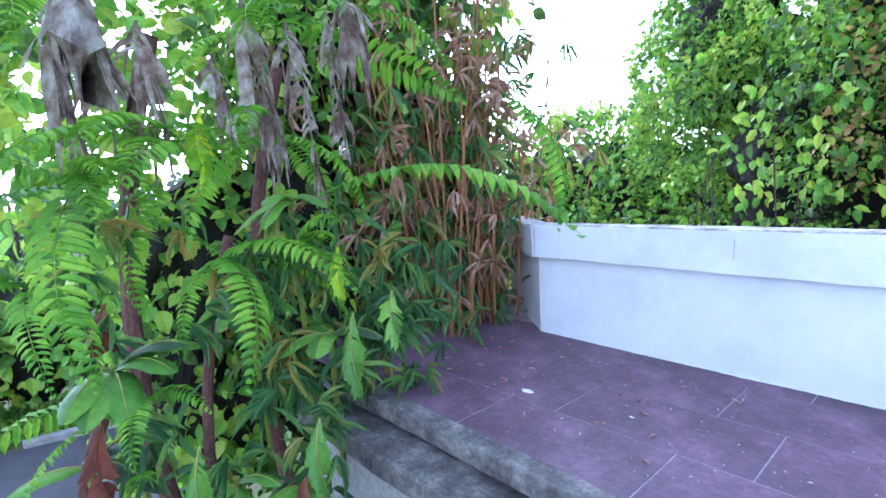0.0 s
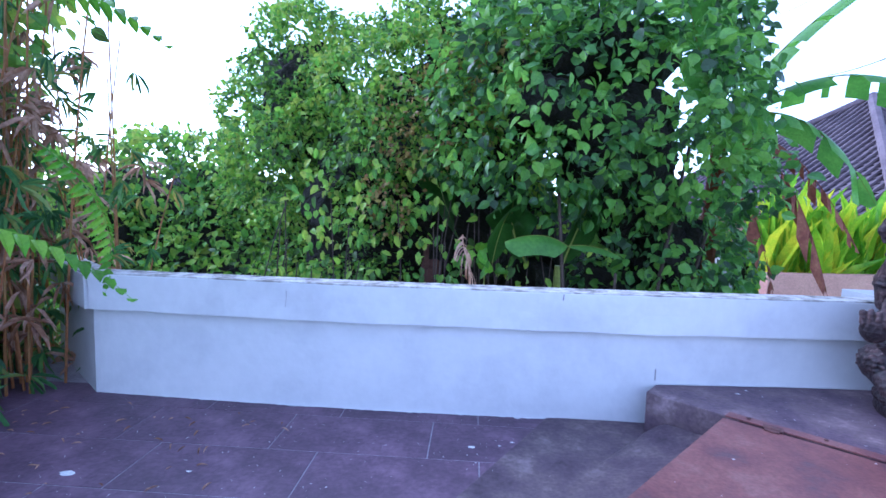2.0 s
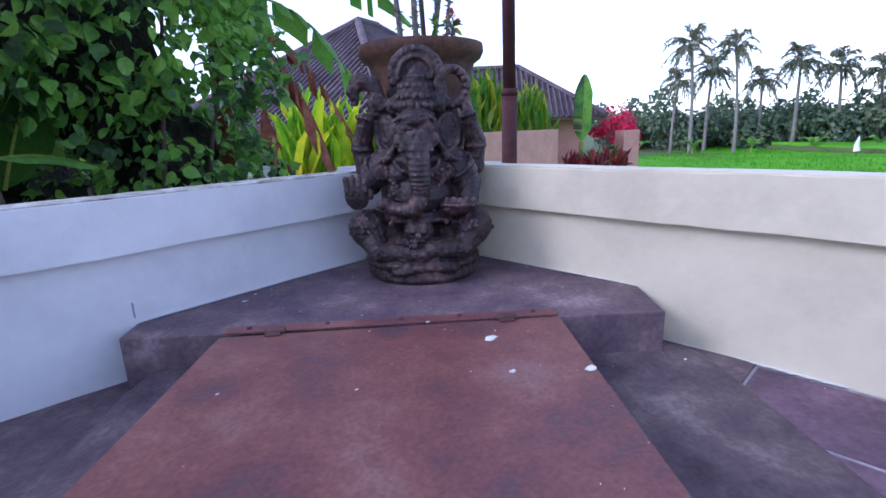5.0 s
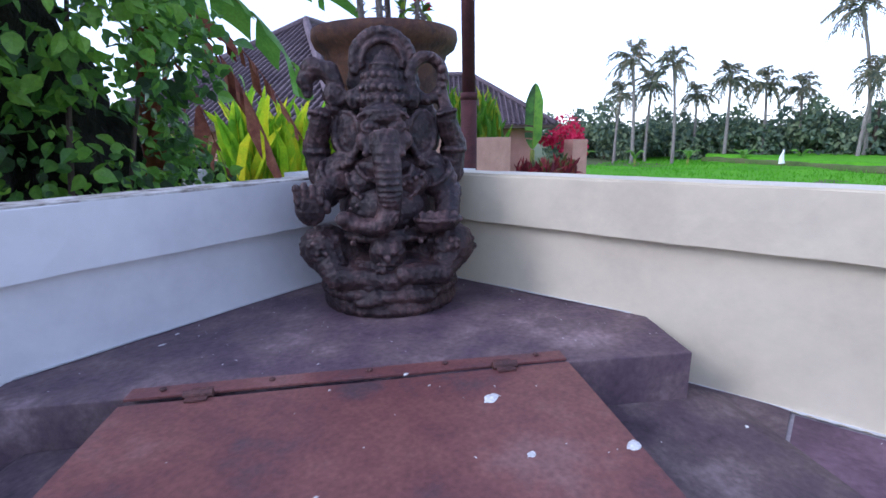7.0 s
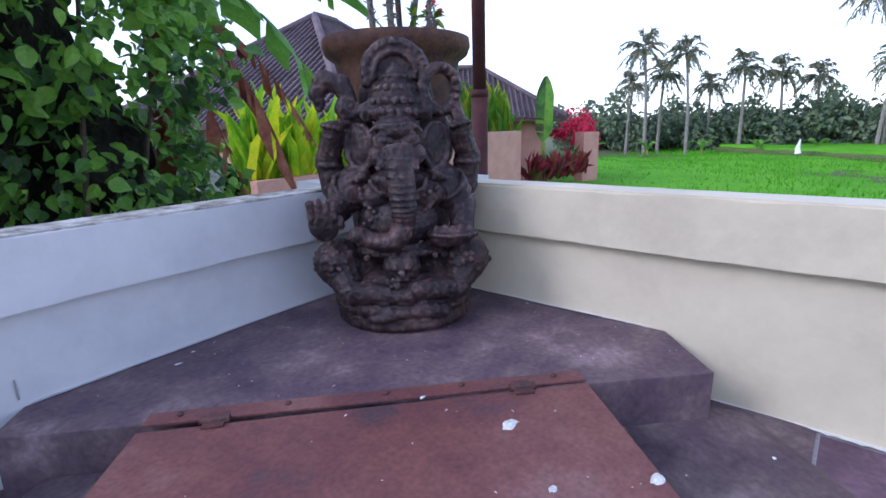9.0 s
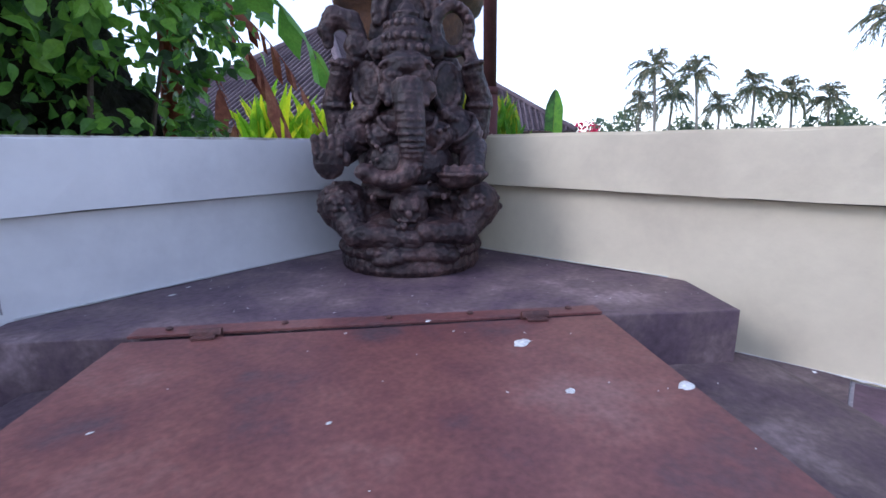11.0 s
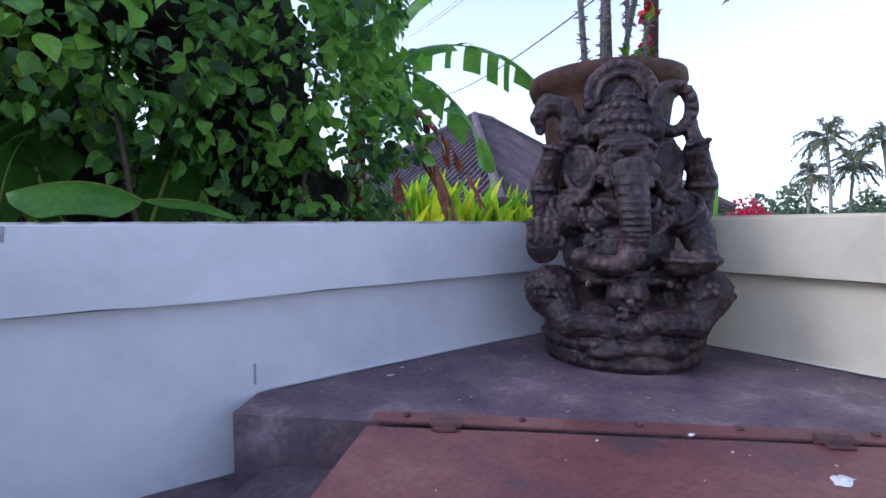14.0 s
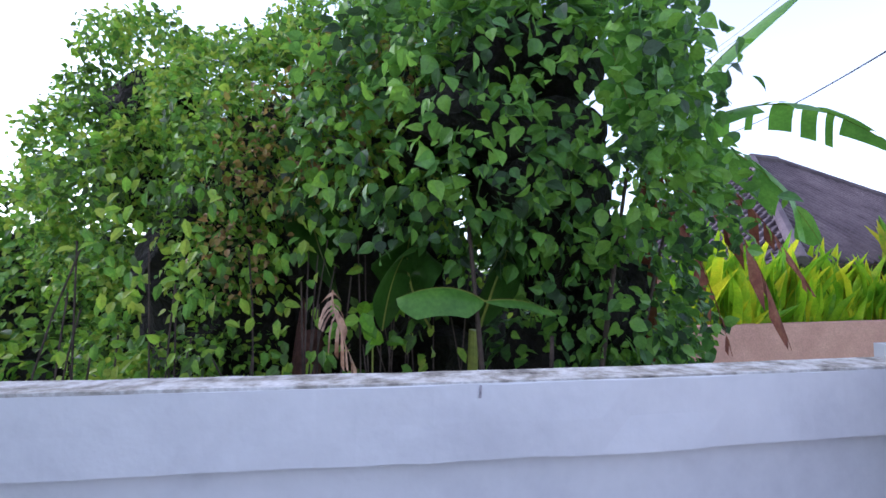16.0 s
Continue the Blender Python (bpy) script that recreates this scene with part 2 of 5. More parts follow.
kerb_stone = material("kerb_stone", [(.2, .2, .19), (.38, .37, .35)], 5, .9, .4, 60)
earth = material("grassy_earth", [(.05, .07, .02), (.09, .13, .035), (.12, .10, .06)], .6, .95, .6, 14)
field_green = material("rice", [(0.0684, 0.2473, 0.0085), (0.1027, 0.3299, 0.0141), (0.1368, 0.3792, 0.0197)], .25, .9, .5, 9, spec=.1)
blade_green = material("rice_blade", [(0.0856, 0.3091, 0.0110), (0.1394, 0.4328, 0.0184)], .3, .8, .1, 9, leafy=.4, spec=.1)
bark = material("bark", [(.05, .035, .028), (.11, .08, .06)], 8, .9, .7, 40)
red_bark = material("reddish_bark", [(0.078, 0.033, 0.026), (0.169, 0.078, 0.058)], 14, .9, .8, 60)
pale_bark = material("palm_bark", [(.16, .14, .12), (.26, .24, .21)], 6, .9, .5, 30)
culm_tan = material("bamboo_culm", [(0.2091, 0.0856, 0.0315), (0.4524, 0.1952, 0.0738), (0.3482, 0.2198, 0.0738)], 6, .6, .2, 50, leafy=.5)
# near-black fill: the shade deep inside the bushes is put into this colour
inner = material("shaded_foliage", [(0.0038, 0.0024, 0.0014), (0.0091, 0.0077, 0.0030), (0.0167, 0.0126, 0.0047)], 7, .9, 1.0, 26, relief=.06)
vine_leaf = material("vine_leaf", [(0.0817, 0.1403, 0.0317), (0.1488, 0.3511, 0.0399), (0.2900, 0.5000, 0.0480), (0.3700, 0.4700, 0.0560)], 1.3, .5, .15, 60, leafy=.36)
broad_leaf = material("broad_leaf", [(0.0541, 0.0987, 0.0420), (0.1000, 0.2419, 0.0484), (0.1784, 0.3762, 0.0564), (0.2468, 0.4686, 0.0573)], 1.5, .38, .15, 60, leafy=.36)
bamboo_leaf = material("bamboo_leaf", [(0.0472, 0.1227, 0.0400), (0.0784, 0.2044, 0.0601), (0.1569, 0.3067, 0.0666), (0.3921, 0.3067, 0.0666)], 1.6, .45, .1, 60, leafy=.3)
dry_leaf = material("dry_leaf", [(0.1880, 0.0891, 0.0426), (0.3769, 0.2121, 0.1221), (0.6089, 0.4023, 0.2822), (0.2898, 0.1676, 0.1221)], 7, .85, .5, 40, leafy=.2)
grey_leaf = material("grey_dead_leaf", [(.10, .06, .045), (.24, .17, .13), (.40, .33, .28), (.60, .54, .49)], 14, .85, .6, 40, leafy=.2)
rust_leaf = material("withered_leaf", [(0.0882, 0.0224, 0.0168), (0.2205, 0.0672, 0.0392), (0.3234, 0.1344, 0.0672)], 6, .8, .4, 40, leafy=.2)
fern_leaf = material("fern_leaf", [(0.0851, 0.2243, 0.0131), (0.1421, 0.3589, 0.0199), (0.2561, 0.4708, 0.0328)], 3, .45, .1, 60, leafy=.3)
banana_leaf_mat = material("banana_leaf", [(0.0826, 0.2187, 0.0306), (0.1312, 0.3159, 0.0428), (0.1968, 0.4014, 0.0544)], 3, .4, .25, 40, leafy=.15)
bronze_leaf = material("bronze_shoot", [(.16, .10, .03), (.30, .26, .05), (.34, .20, .07)], 3, .5, .1, 60, leafy=.4)
# banana leaf green darkened: the thicket's shade is painted into the colour
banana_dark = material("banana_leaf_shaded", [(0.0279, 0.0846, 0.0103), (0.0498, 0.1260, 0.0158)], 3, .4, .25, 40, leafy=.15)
stem_green = material("leaf_stalk", [(0.1458, 0.1800, 0.0270), (0.2430, 0.2700, 0.0405)], 6, .5, .2, 40)
croton_leaf = material("croton_leaf", [(0.1847, 0.4104, 0.0114), (0.4309, 0.6412, 0.0152), (0.7694, 0.7439, 0.0190)], 2, .4, .1, 40, leafy=.4)
strap_leaf = material("strap_leaf", [(0.0769, 0.2052, 0.0171), (0.1539, 0.3420, 0.0285), (0.4617, 0.4560, 0.0285)], 2, .4, .1, 40, leafy=.4)
red_leaf = material("cordyline_leaf", [(.15, .02, .03), (.35, .03, .05), (.10, .12, .03)], 2, .45, .1, 40, leafy=.5)
flower_red = material("red_flower", [(.50, .01, .03), (.75, .03, .06)], 9, .5, .1, 60)
flower_pink = material("bougainvillea_bract", [(.55, .01, .06), (.80, .04, .14)], 3, .5, .1, 60, leafy=.4)
# distance haze painted into the trees and palms: leaf colours lifted and greyed
hazed_leaf = material("hazed_distant_leaf", [(0.095, 0.150, 0.105), (0.150, 0.215, 0.130), (0.230, 0.290, 0.150)], .2, .7, .1, 5, leafy=.5)
hazed_palm_leaf = material("hazed_palm_leaf", [(0.130, 0.165, 0.115), (0.220, 0.245, 0.145), (0.380, 0.310, 0.190)], .3, .6, .1, 5, leafy=.5)
cloth_white = material("white_cloth", [(.7, .7, .7), (.85, .85, .85)], 6, .9, .2, 40)

GROUND = -2.0
# ---- ground ----
bm = bmesh.new()
bmesh.ops.create_grid(bm, x_segments=80, y_segments=80, size=900)
for v in bm.verts:
    v.co.z = GROUND
tagged(part("ground", bm, earth), "grassy earth reaching out to the horizon", "ground", kind="structure")

# ---- terrace: slab, stepped edge, tiles ----
floor = tagged(part("floor", prism([(-0.30, -1.17), (1.3, -1.17), (1.3, -4.6), (4.56, -4.6), (4.50, 0.20), (-0.05, 0.06), (-0.72, 0.66), (-0.9, 0.5), (-0.9, -0.55)], -0.16, -0.0018), mortar),
               "dark slate-grey tiled roof terrace with pale joints", "floor", kind="structure")
edge = tagged(part("terrace_edge", roughen(cut_long(prism([(-0.42, -1.26), (1.3, -1.26), (1.3, -1.16), (-0.34, -1.16)], -0.075, 0.002, .012), .12), .006, 7), edge_cement, smooth=False),
              "worn grey cement nosing along the terrace edge", "terrace edge", kind="structure")
part("ledge", roughen(cut_long(prism([(-0.40, -1.42), (1.3, -1.42), (1.3, -1.17), (-0.40, -1.17)], -0.19, -0.10, .012), .15), .006, 6), edge_cement, edge)
part("fascia", prism([(-0.30, -1.36), (1.3, -1.36), (1.3, -1.18), (-0.30, -1.18)], GROUND, -0.195), grey_render, edge)
tagged(part("terrace_wall", prism([(-0.25, -1.17), (1.32, -1.17), (1.32, -4.55), (4.54, -4.55), (4.48, 0.18), (-0.5, 0.3)], GROUND, -0.165), grey_render), "grey rendered wall under the terrace", "wall", kind="structure")


def along_wall(points, face, back):
    """Plan outline of a wall that follows points, with its inner face shifted by face and its outer by back."""
    pts = [Vector(p).to_3d() for p in points]
    inner_line, outer_line = [], []
    for i, p in enumerate(pts):
        dirs = [(pts[j + 1] - pts[j]).normalized() for j in (i - 1, i) if 0 <= j < len(pts) - 1]
        nrm = [Vector((-d.y, d.x, 0)) for d in dirs]
        m = sum(nrm, Vector()).normalized()
        m /= max(0.35, m.dot(nrm[0]))
        inner_line.append((p + m * face)[:2])
        outer_line.append((p + m * back)[:2])
    return inner_line + outer_line[::-1]


def parapet(name, points, low, high, label, paint=None):
    paint = paint or white_paint
    wall = tagged(part(name, prism(along_wall(points, 0.0, 0.10), -0.15, low - .008), paint), label, "wall", kind="structure")
    # inset dark strip, added to strengthen the coping's shadow line on the wall
    part("joint", prism(along_wall(points, 0.014, 0.09), low - .012, low + .01), edge_cement, wall, "dark joint strip deepening the shadow line under the coping")
    band = cut_long(prism(along_wall(points, -0.044, 0.115), low, high, .004), .10)
    part("coping", roughen(band, .0055, 8), paint, wall, "white painted coping with chipped edges")
    top = cut_long(prism(along_wall(points, -0.036, 0.105), high - .006, high + .007), .06)
    part("coping_top", roughen(top, .0022, 14), mossy_top if paint is white_paint else paint, wall, "weathered, blackened top with flaking white paint")
    return wall


parapet("wall_north", [(0.0, 0.0), (0.75, -.024), (1.5, -.035), (2.25, -.024), (2.955, 0.0), (3.7, .062), (4.437, .102)], .468, .654, "white painted parapet wall with a projecting coping")
parapet("wall_east", [(4.437, .106), (4.450, -1.05), (4.463, -2.2), (4.490, -4.5)], .480, .666, "cream white parapet wall with a projecting coping", cream_paint)
parapet("wall_west", [(-0.75, 0.62), (-0.005, 0.003)], .462, .645, "white painted parapet return wall behind bamboo")


def ragged_line(points, z, width, seed):
    """Spilt white paint along the foot of a wall: a thin strip with a ragged edge."""
    r, verts, faces = np.random.default_rng(seed), [], []
    for p, q in zip(points[:-1], points[1:]):
        p, q = Vector(p), Vector(q)
        n = int((q - p).length / .018)
        d = (q - p).normalized()
        nrm = Vector((d.y, -d.x))
        for i in range(n):
            s = p.lerp(q, i / n)
            w = width * max(.12, .55 + 1.3 * noise.noise(Vector((s.x * 5, s.y * 5, seed))) + .6 * r.normal() * .5)
            verts += [(*(s - nrm * .004), z), (*(s + nrm * w), z)]
            if len(verts) > 2 and i:
                k = len(verts)
                faces.append((k - 4, k - 3, k - 1, k - 2))
    return verts, faces


for pts, z, w, seed in (([(0.0, -.001), (.75, -.025), (1.5, -.036), (2.25, -.025), (2.9, -.003)], .0035, .013, 1), ([(2.97, .0), (3.7, .06), (4.42, .098)], .2085, .012, 2), ([(4.436, .09), (4.449, -1.14)], .2085, .012, 3), ([(4.450, -1.2), (4.462, -2.2), (4.484, -4.0)], .0075, .014, 4)):
    tagged(part("paint_line", ragged_line(pts, z, w, seed), white_paint), "ragged line of spilt white paint at the wall foot", "paint", "paint lines", "structure")
for x, y, z0, z1, w in ((1.077, -.0765, .53, .622, .002), (2.947, -.004, .225, .285, .004), (2.463, -.064, .622, .652, .006)):
    bm = cut_long(prism([(x - w / 2, y), (x + w / 2, y), (x + w / 2, y + .002), (x - w / 2, y + .002)], z0, z1), .02)
    tagged(part("wall_crack", roughen(bm, .003, 25), mortar), "thin grey crack in the white paint", "crack", "wall cracks")

# plinth in the corner
tagged(part("plinth", roughen(cut_long(prism([(2.868, -.113), (4.238, -1.367), (4.452, -1.172), (4.437, .102), (3.7, .060), (2.955, -.003)], -.01, .204, .004), .14), .0025, 6), stone_plinth),
       "dark cement corner plinth one step high", "plinth", kind="structure")

# steel hatch on its upstand
H0, H1, HD = Vector((3.107, -.371, 0)), Vector((3.964, -1.108, 0)), Vector((-.680, -.733, 0))


def on_hatch(s, d):
    p = H0.lerp(H1, s) + HD * d
    return p.x, p.y


hatch = empty("roof_hatch", pose(0, 0, 0), "flat steel hatch painted dull red oxide, hinged to the plinth", "hatch")
part("upstand", prism([on_hatch(.02, .02), on_hatch(.98, .02), on_hatch(.98, 1.66), on_hatch(.02, 1.66)], 0.0, .196), cement, hatch)
plate = roughen(cut_long(prism([on_hatch(0, .018), on_hatch(1, .010), on_hatch(1, 1.7), on_hatch(0, 1.7)], .203, .209), .2), .0015, 4)
part("plate", plate, rust, hatch, "dull red painted steel sheet with scuffs")
part("hinge_strip", roughen(cut_long(prism([on_hatch(.0, -.060), on_hatch(1, -.055), on_hatch(1, -.002), on_hatch(0, -.006)], .2065, .2135, .001), .2), .0015, 4), rust, hatch)
for s in (.155, .84):
    a, b = on_hatch(s - .03, .006), on_hatch(s + .03, .006)
    h = part("hinge", tube([(*a, .216), (*b, .216)], .011, 10), rust_dark, hatch)
    part("hinge_leaf", prism([on_hatch(s - .022, -.03), on_hatch(s + .022, -.03), on_hatch(s + .022, .035), on_hatch(s - .022, .035)], .211, .2155), rust_dark, h)
for s in (.07, .3, .52, .7, .93):
    bm = bmesh.new()
    bmesh.ops.create_uvsphere(bm, u_segments=8, v_segments=5, radius=.009, matrix=Matrix.Translation((*on_hatch(s, -.036), .217)) @ Matrix.Diagonal((1, 1, .5, 1)))
    part("bolt", bm, rust_dark, hatch)


def splat(x, y, z, r, seed):
    bm = bmesh.new()
    ring = [bm.verts.new((x + r * (1 + .55 * noise.noise(Vector((math.cos(a) * 1.7, math.sin(a) * 1.7, seed * 3.1)))) * math.cos(a),
                          y + r * .6 * (1 + .55 * noise.noise(Vector((math.cos(a) * 1.7, math.sin(a) * 1.7, seed * 3.1 + 9)))) * math.sin(a), z)) for a in np.linspace(0, math.tau, 18)[:-1]]
    top = bm.verts.new((x, y, z + r * .18))
    for i in range(17):
        bm.faces.new((ring[i], ring[(i + 1) % 17], top))
    tagged(part("bird_dropping", bm, dropping), "dried white bird dropping", "dropping", "bird droppings")


for i, (x, y, z, r) in enumerate([(3.668, -1.058, .2105, .027), (3.687, -1.383, .2105, .020), (3.537, -1.236, .2105, .012), (0.492, -.764, .003, .028), (2.037, -.366, .003, .016), (2.22, -.30, .003, .009),
                                  (2.16, -.34, .003, .008), (2.5, -.12, .003, .008), (3.313, -.082, .2065, .011), (3.38, -.03, .2065, .008), (3.62, -.82, .216, .009), (.936, -.697, .003, .010),
                                  (3.2, -1.0, .2105, .006), (3.45, -.72, .2105, .005), (2.95, -.75, .2105, .005), (3.62, -.9, .2105, .005), (3.9, -1.55, .2105, .006)]):
    splat(x, y, z, r, i)

# ---- carved seated figure ----
carving = []


def sphere(seg):
    rings = max(6, seg // 2)
    v = [(math.sin(math.pi * i / rings) * math.cos(math.tau * k / seg), math.sin(math.pi * i / rings) * math.sin(math.tau * k / seg), math.cos(math.pi * i / rings)) for i in range(rings + 1) for k in range(seg)]
    f = [(i * seg + k, (i + 1) * seg + k, (i + 1) * seg + (k + 1) % seg, i * seg + (k + 1) % seg) for i in range(rings) for k in range(seg)]
    return np.array(v), f


SPHERES = {}


def add(pair):
    carving.append(pair)


def ball(x, y, z, rx, ry=None, rz=None, turn=(0, 0, 0), seg=20):
    if seg not in SPHERES:
        SPHERES[seg] = sphere(seg)
    v, f = SPHERES[seg]
    m = np.array(pose(x, y, z, *turn) @ Matrix.Diagonal((rx, ry or rx, rz or ry or rx, 1)))
    add((v @ m[:3, :3].T + m[:3, 3], f))


def ring(x, y, z, r, thick, turn=(0, 0, 0), squash=1.0, arc=math.tau, start=0.0, k=26):
    m = pose(x, y, z, *turn)
    add(tube([m @ Vector((r * math.cos(start + arc * i / k), r * squash * math.sin(start + arc * i / k), 0)) for i in range(k + 1)], thick, 8))


def limb(points, radii):
    pts = [Vector(p) for p in points]
    fine = []
    rad = []
    for i in range(len(pts) - 1):
        for t in np.linspace(0, 1, 6)[:-1]:
            fine.append(pts[i].lerp(pts[i + 1], t))
            rad.append(radii[i] * (1 - t) + radii[i + 1] * t)
    add(tube(fine + [pts[-1]], rad + [radii[-1]], 12))
    for p, r in zip(pts, radii):
        ball(*p, r * 1.03, seg=14)


# round base with scroll petals
add(lathe([(0, 0), (.232, 0), (.243, .02), (.238, .05), (.222, .065), (.226, .10), (.20, .13), (0, .14)], 36))
for i in range(17):
    a = math.radians(-180 + 180 * i / 16)
    ball(.222 * math.cos(a), .222 * math.sin(a), .075, .038, .03, .024, (0, 0, math.degrees(a) + 90), 12)
ball(.09, -.205, .075, .075, .03, .03, (0, 12, 10))
ball(-.06, -.22, .06, .06, .03, .018, (0, -8, -8))
# folded legs
limb([(-.06, .0, .17), (-.215, -.08, .21), (-.17, -.175, .135), (.02, -.21, .125)], [.085, .08, .042, .032])
limb([(.06, .0, .17), (.215, -.08, .21), (.18, -.17, .14), (.05, -.21, .145)], [.085, .08, .042, .034])
ball(-.215, -.085, .22, .088, .088, .082)
ball(.215, -.085, .22, .088, .088, .082)
ball(0, -.06, .15, .2, .14, .06)
for s in (-1, 1):
    for j in range(3):
        ring(s * .2, -.09, .2, .082 - .012 * j, .006, (0, 90, 20 * s + 25 * j))
# belt, mask and sash
ball(0, -.165, .215, .062, .045, .062)
ball(-.022, -.205, .222, .012)
ball(.022, -.205, .222, .012)
ball(0, -.212, .203, .011, .012, .014)
ball(0, -.205, .182, .026, .012, .009)
ring(0, -.03, .262, .158, .014, squash=.92)
ring(0, -.03, .285, .152, .009, squash=.92)
for i in range(9):
    ball(.02 * (i - 4), -.175 + abs(i - 4) * .006, .257, .011, seg=8)
# belly and chest
ball(0, -.03, .345, .155, .135, .12)
ball(0, -.01, .45, .145, .11, .10)
ball(-.075, -.085, .445, .062, .05, .05)
ball(.085, -.085, .445, .062, .05, .05)
# necklaces of beads
for r, zc, drop in ((.085, .50, .05), (.12, .475, .10)):
    for i in range(19):
        a = math.pi * (i / 18 - .5)
        ball(r * math.sin(a) * 1.05, -.115 - .02 * math.cos(a), zc - drop * math.cos(a), .0095, seg=8)
for i in range(12):
    ball(-.12 + .022 * i, -.135, .36 + .010 * i, .008, seg=8)
# raised front arm with an open palm
limb([(-.15, -.01, .49), (-.205, -.06, .42), (-.225, -.13, .385)], [.06, .047, .036])
ball(-.245, -.165, .365, .05, .022, .056, (10, 0, 0))
for j in range(4):
    limb([(-.280 + .024 * j, -.175, .395), (-.284 + .026 * j, -.178, .448 - .007 * abs(j - 1))], [.014, .011])
ball(-.19, -.17, .375, .012, .012, .025)
# other front arm with a bowl of sweets
limb([(.15, -.01, .49), (.212, -.06, .40), (.205, -.135, .335)], [.06, .047, .04])
ball(.17, -.165, .315, .078, .05, .035, (0, -8, 0))
for j in range(5):
    ball(.118 + .026 * j, -.18, .338 + .004 * (j % 2), .016, seg=10)
ring(.17, -.165, .325, .076, .008, squash=.65)
# armlets
for s in (-1, 1):
    for x, z, r in ((.165, .475, .062), (.18, .452, .058), (.19, .437, .055), (.215, .40, .044)):
        ring(s * x, -.04, z, r, .009, (38, s * -38, 0))
    for j in range(6):
        ball(s * (.12 + .018 * j), -.085 + .008 * j, .515 - .008 * j, .014, .012, .018, seg=8)
    # raised back arms
    limb([(s * .13, .05, .49), (s * .232, .05, .47), (s * .245, .03, .57), (s * .215, -.01, .655)], [.055, .05, .044, .036])
    ring(s * .243, .03, .55, .04, .010)
    ring(s * .243, .03, .57, .038, .008)
    ball(s * .215, -.02, .67, .035, .03, .03)
    for j in range(4):
        ball(s * (.19 + .017 * j), -.045, .672 + .004 * j, .011, .014, .009, seg=8)
# emblem held by the one back hand: a curled goad
limb([(-.17, .0, .70), (-.16, .0, .77), (-.18, .0, .82), (-.235, .0, .83), (-.262, .0, .79), (-.255, .0, .745)], [.03, .03, .032, .034, .028, .016])
ball(-.165, -.01, .74, .04, .03, .04)
ring(-.16, -.025, .74, .03, .009, (90, 0, 0))
# emblem in the other: a noose ring
ring(.15, .0, .795, .057, .021, (90, 0, 10), 1.25)
for i in range(16):
    a = math.tau * i / 16
    ball(.15 + .06 * math.cos(a), -.012, .795 + .075 * math.sin(a), .013, seg=8)
limb([(.2, .0, .74), (.215, .0, .69)], [.022, .025])
# head
ball(0, -.05, .625, .088, .085, .098)
ball(0, -.09, .665, .075, .06, .045)
for j in range(3):
    ring(0, -.075, .69 - .013 * j, .073, .0055, (8, 0, 0), .95, math.pi, math.pi, 14)
for s in (-1, 1):
    ball(s * .045, -.125, .632, .026, .02, .017)
    ring(s * .045, -.136, .632, .025, .005, (85, 0, 0), .75)
    ring(s * .047, -.13, .655, .034, .007, (75, 0, 0), .6, math.pi, 0, 12)
    ball(s * .058, -.115, .585, .035, .03, .034)
    limb([(s * .05, -.13, .575), (s * .058, -.16, .545)], [.017, .011])
    # ears
    ball(s * .125, -.02, .605, .048, .018, .082, (0, s * 12, s * 25))
    ring(s * .128, -.032, .61, .05, .011, (80, s * 12, s * 25), 1.5)
    ball(s * .115, -.05, .525, .02)
# trunk with folds
tr = bezier((0, -.135, .605), (.012, -.185, .46), (.012, -.185, .37), 12) + bezier((.008, -.188, .355), (-.03, -.2, .31), (-.12, -.185, .325), 9)
tw = [.05 - .0012 * i for i in range(12)] + [.037 - .0012 * i for i in range(9)]
add(tube(tr, tw, 14))
ball(*tr[-1], .03)
ball(-.135, -.19, .335, .03, .028, .026)
for i in range(1, 20):
    p = tr[i]
    ball(p.x, p.y - .004, p.z, tw[i] * 1.04, tw[i] * 1.04, .0065 if i < 13 else tw[i] * .9, seg=14)
# tiered headdress
add(lathe([(0, .70), (.092, .70), (.097, .715), (.093, .735), (.083, .745), (.088, .765), (.074, .785), (.066, .79), (.062, .812), (.042, .822), (.046, .84), (.03, .85), (.024, .865), (.012, .88), (0, .89)], 26))
for z, r, k in ((.722, .095, 22), (.757, .086, 20), (.80, .066, 16)):
    for i in range(k):
        a = math.tau * i / k
        ball(r * math.cos(a), -.0 + r * math.sin(a), z, .012, .012, .014, seg=8)
for s in (-1, 1):
    ball(s * .095, -.03, .725, .03, .02, .035)
# halo arch behind the headdress
ball(0, .055, .84, .095, .02, .10)
ring(0, .045, .855, .098, .022, (90, 0, 0), 1, math.pi * 1.2, -.1 * math.pi)
ring(0, .03, .855, .07, .010, (90, 0, 0), 1, math.pi * 1.2, -.1 * math.pi)
for i in range(15):
    a = math.pi * (1.2 * i / 14 - .1)
    ball(.103 * math.cos(a), .035, .855 + .103 * math.sin(a), .014, seg=8)
# back slab
ball(0, .09, .42, .19, .09, .33)
ball(0, .085, .62, .205, .05, .19)
ball(0, .06, .78, .13, .035, .12)
# small carved ornament all over the dress
for cx, cy, cz, rr, k, lo in ((-.215, -.085, .22, .086, 60, -.2), (.215, -.085, .22, .086, 60, -.2), (0, -.03, .18, .2, 50, -.3), (0, .02, .73, .09, 30, 0)):
    for q in rand_dirs(k):
        if q[1] < .15 and q[2] > lo:
            ball(cx + q[0] * rr, cy + q[1] * rr, cz + q[2] * rr * .9, .007 + .006 * rng.random(), seg=8)
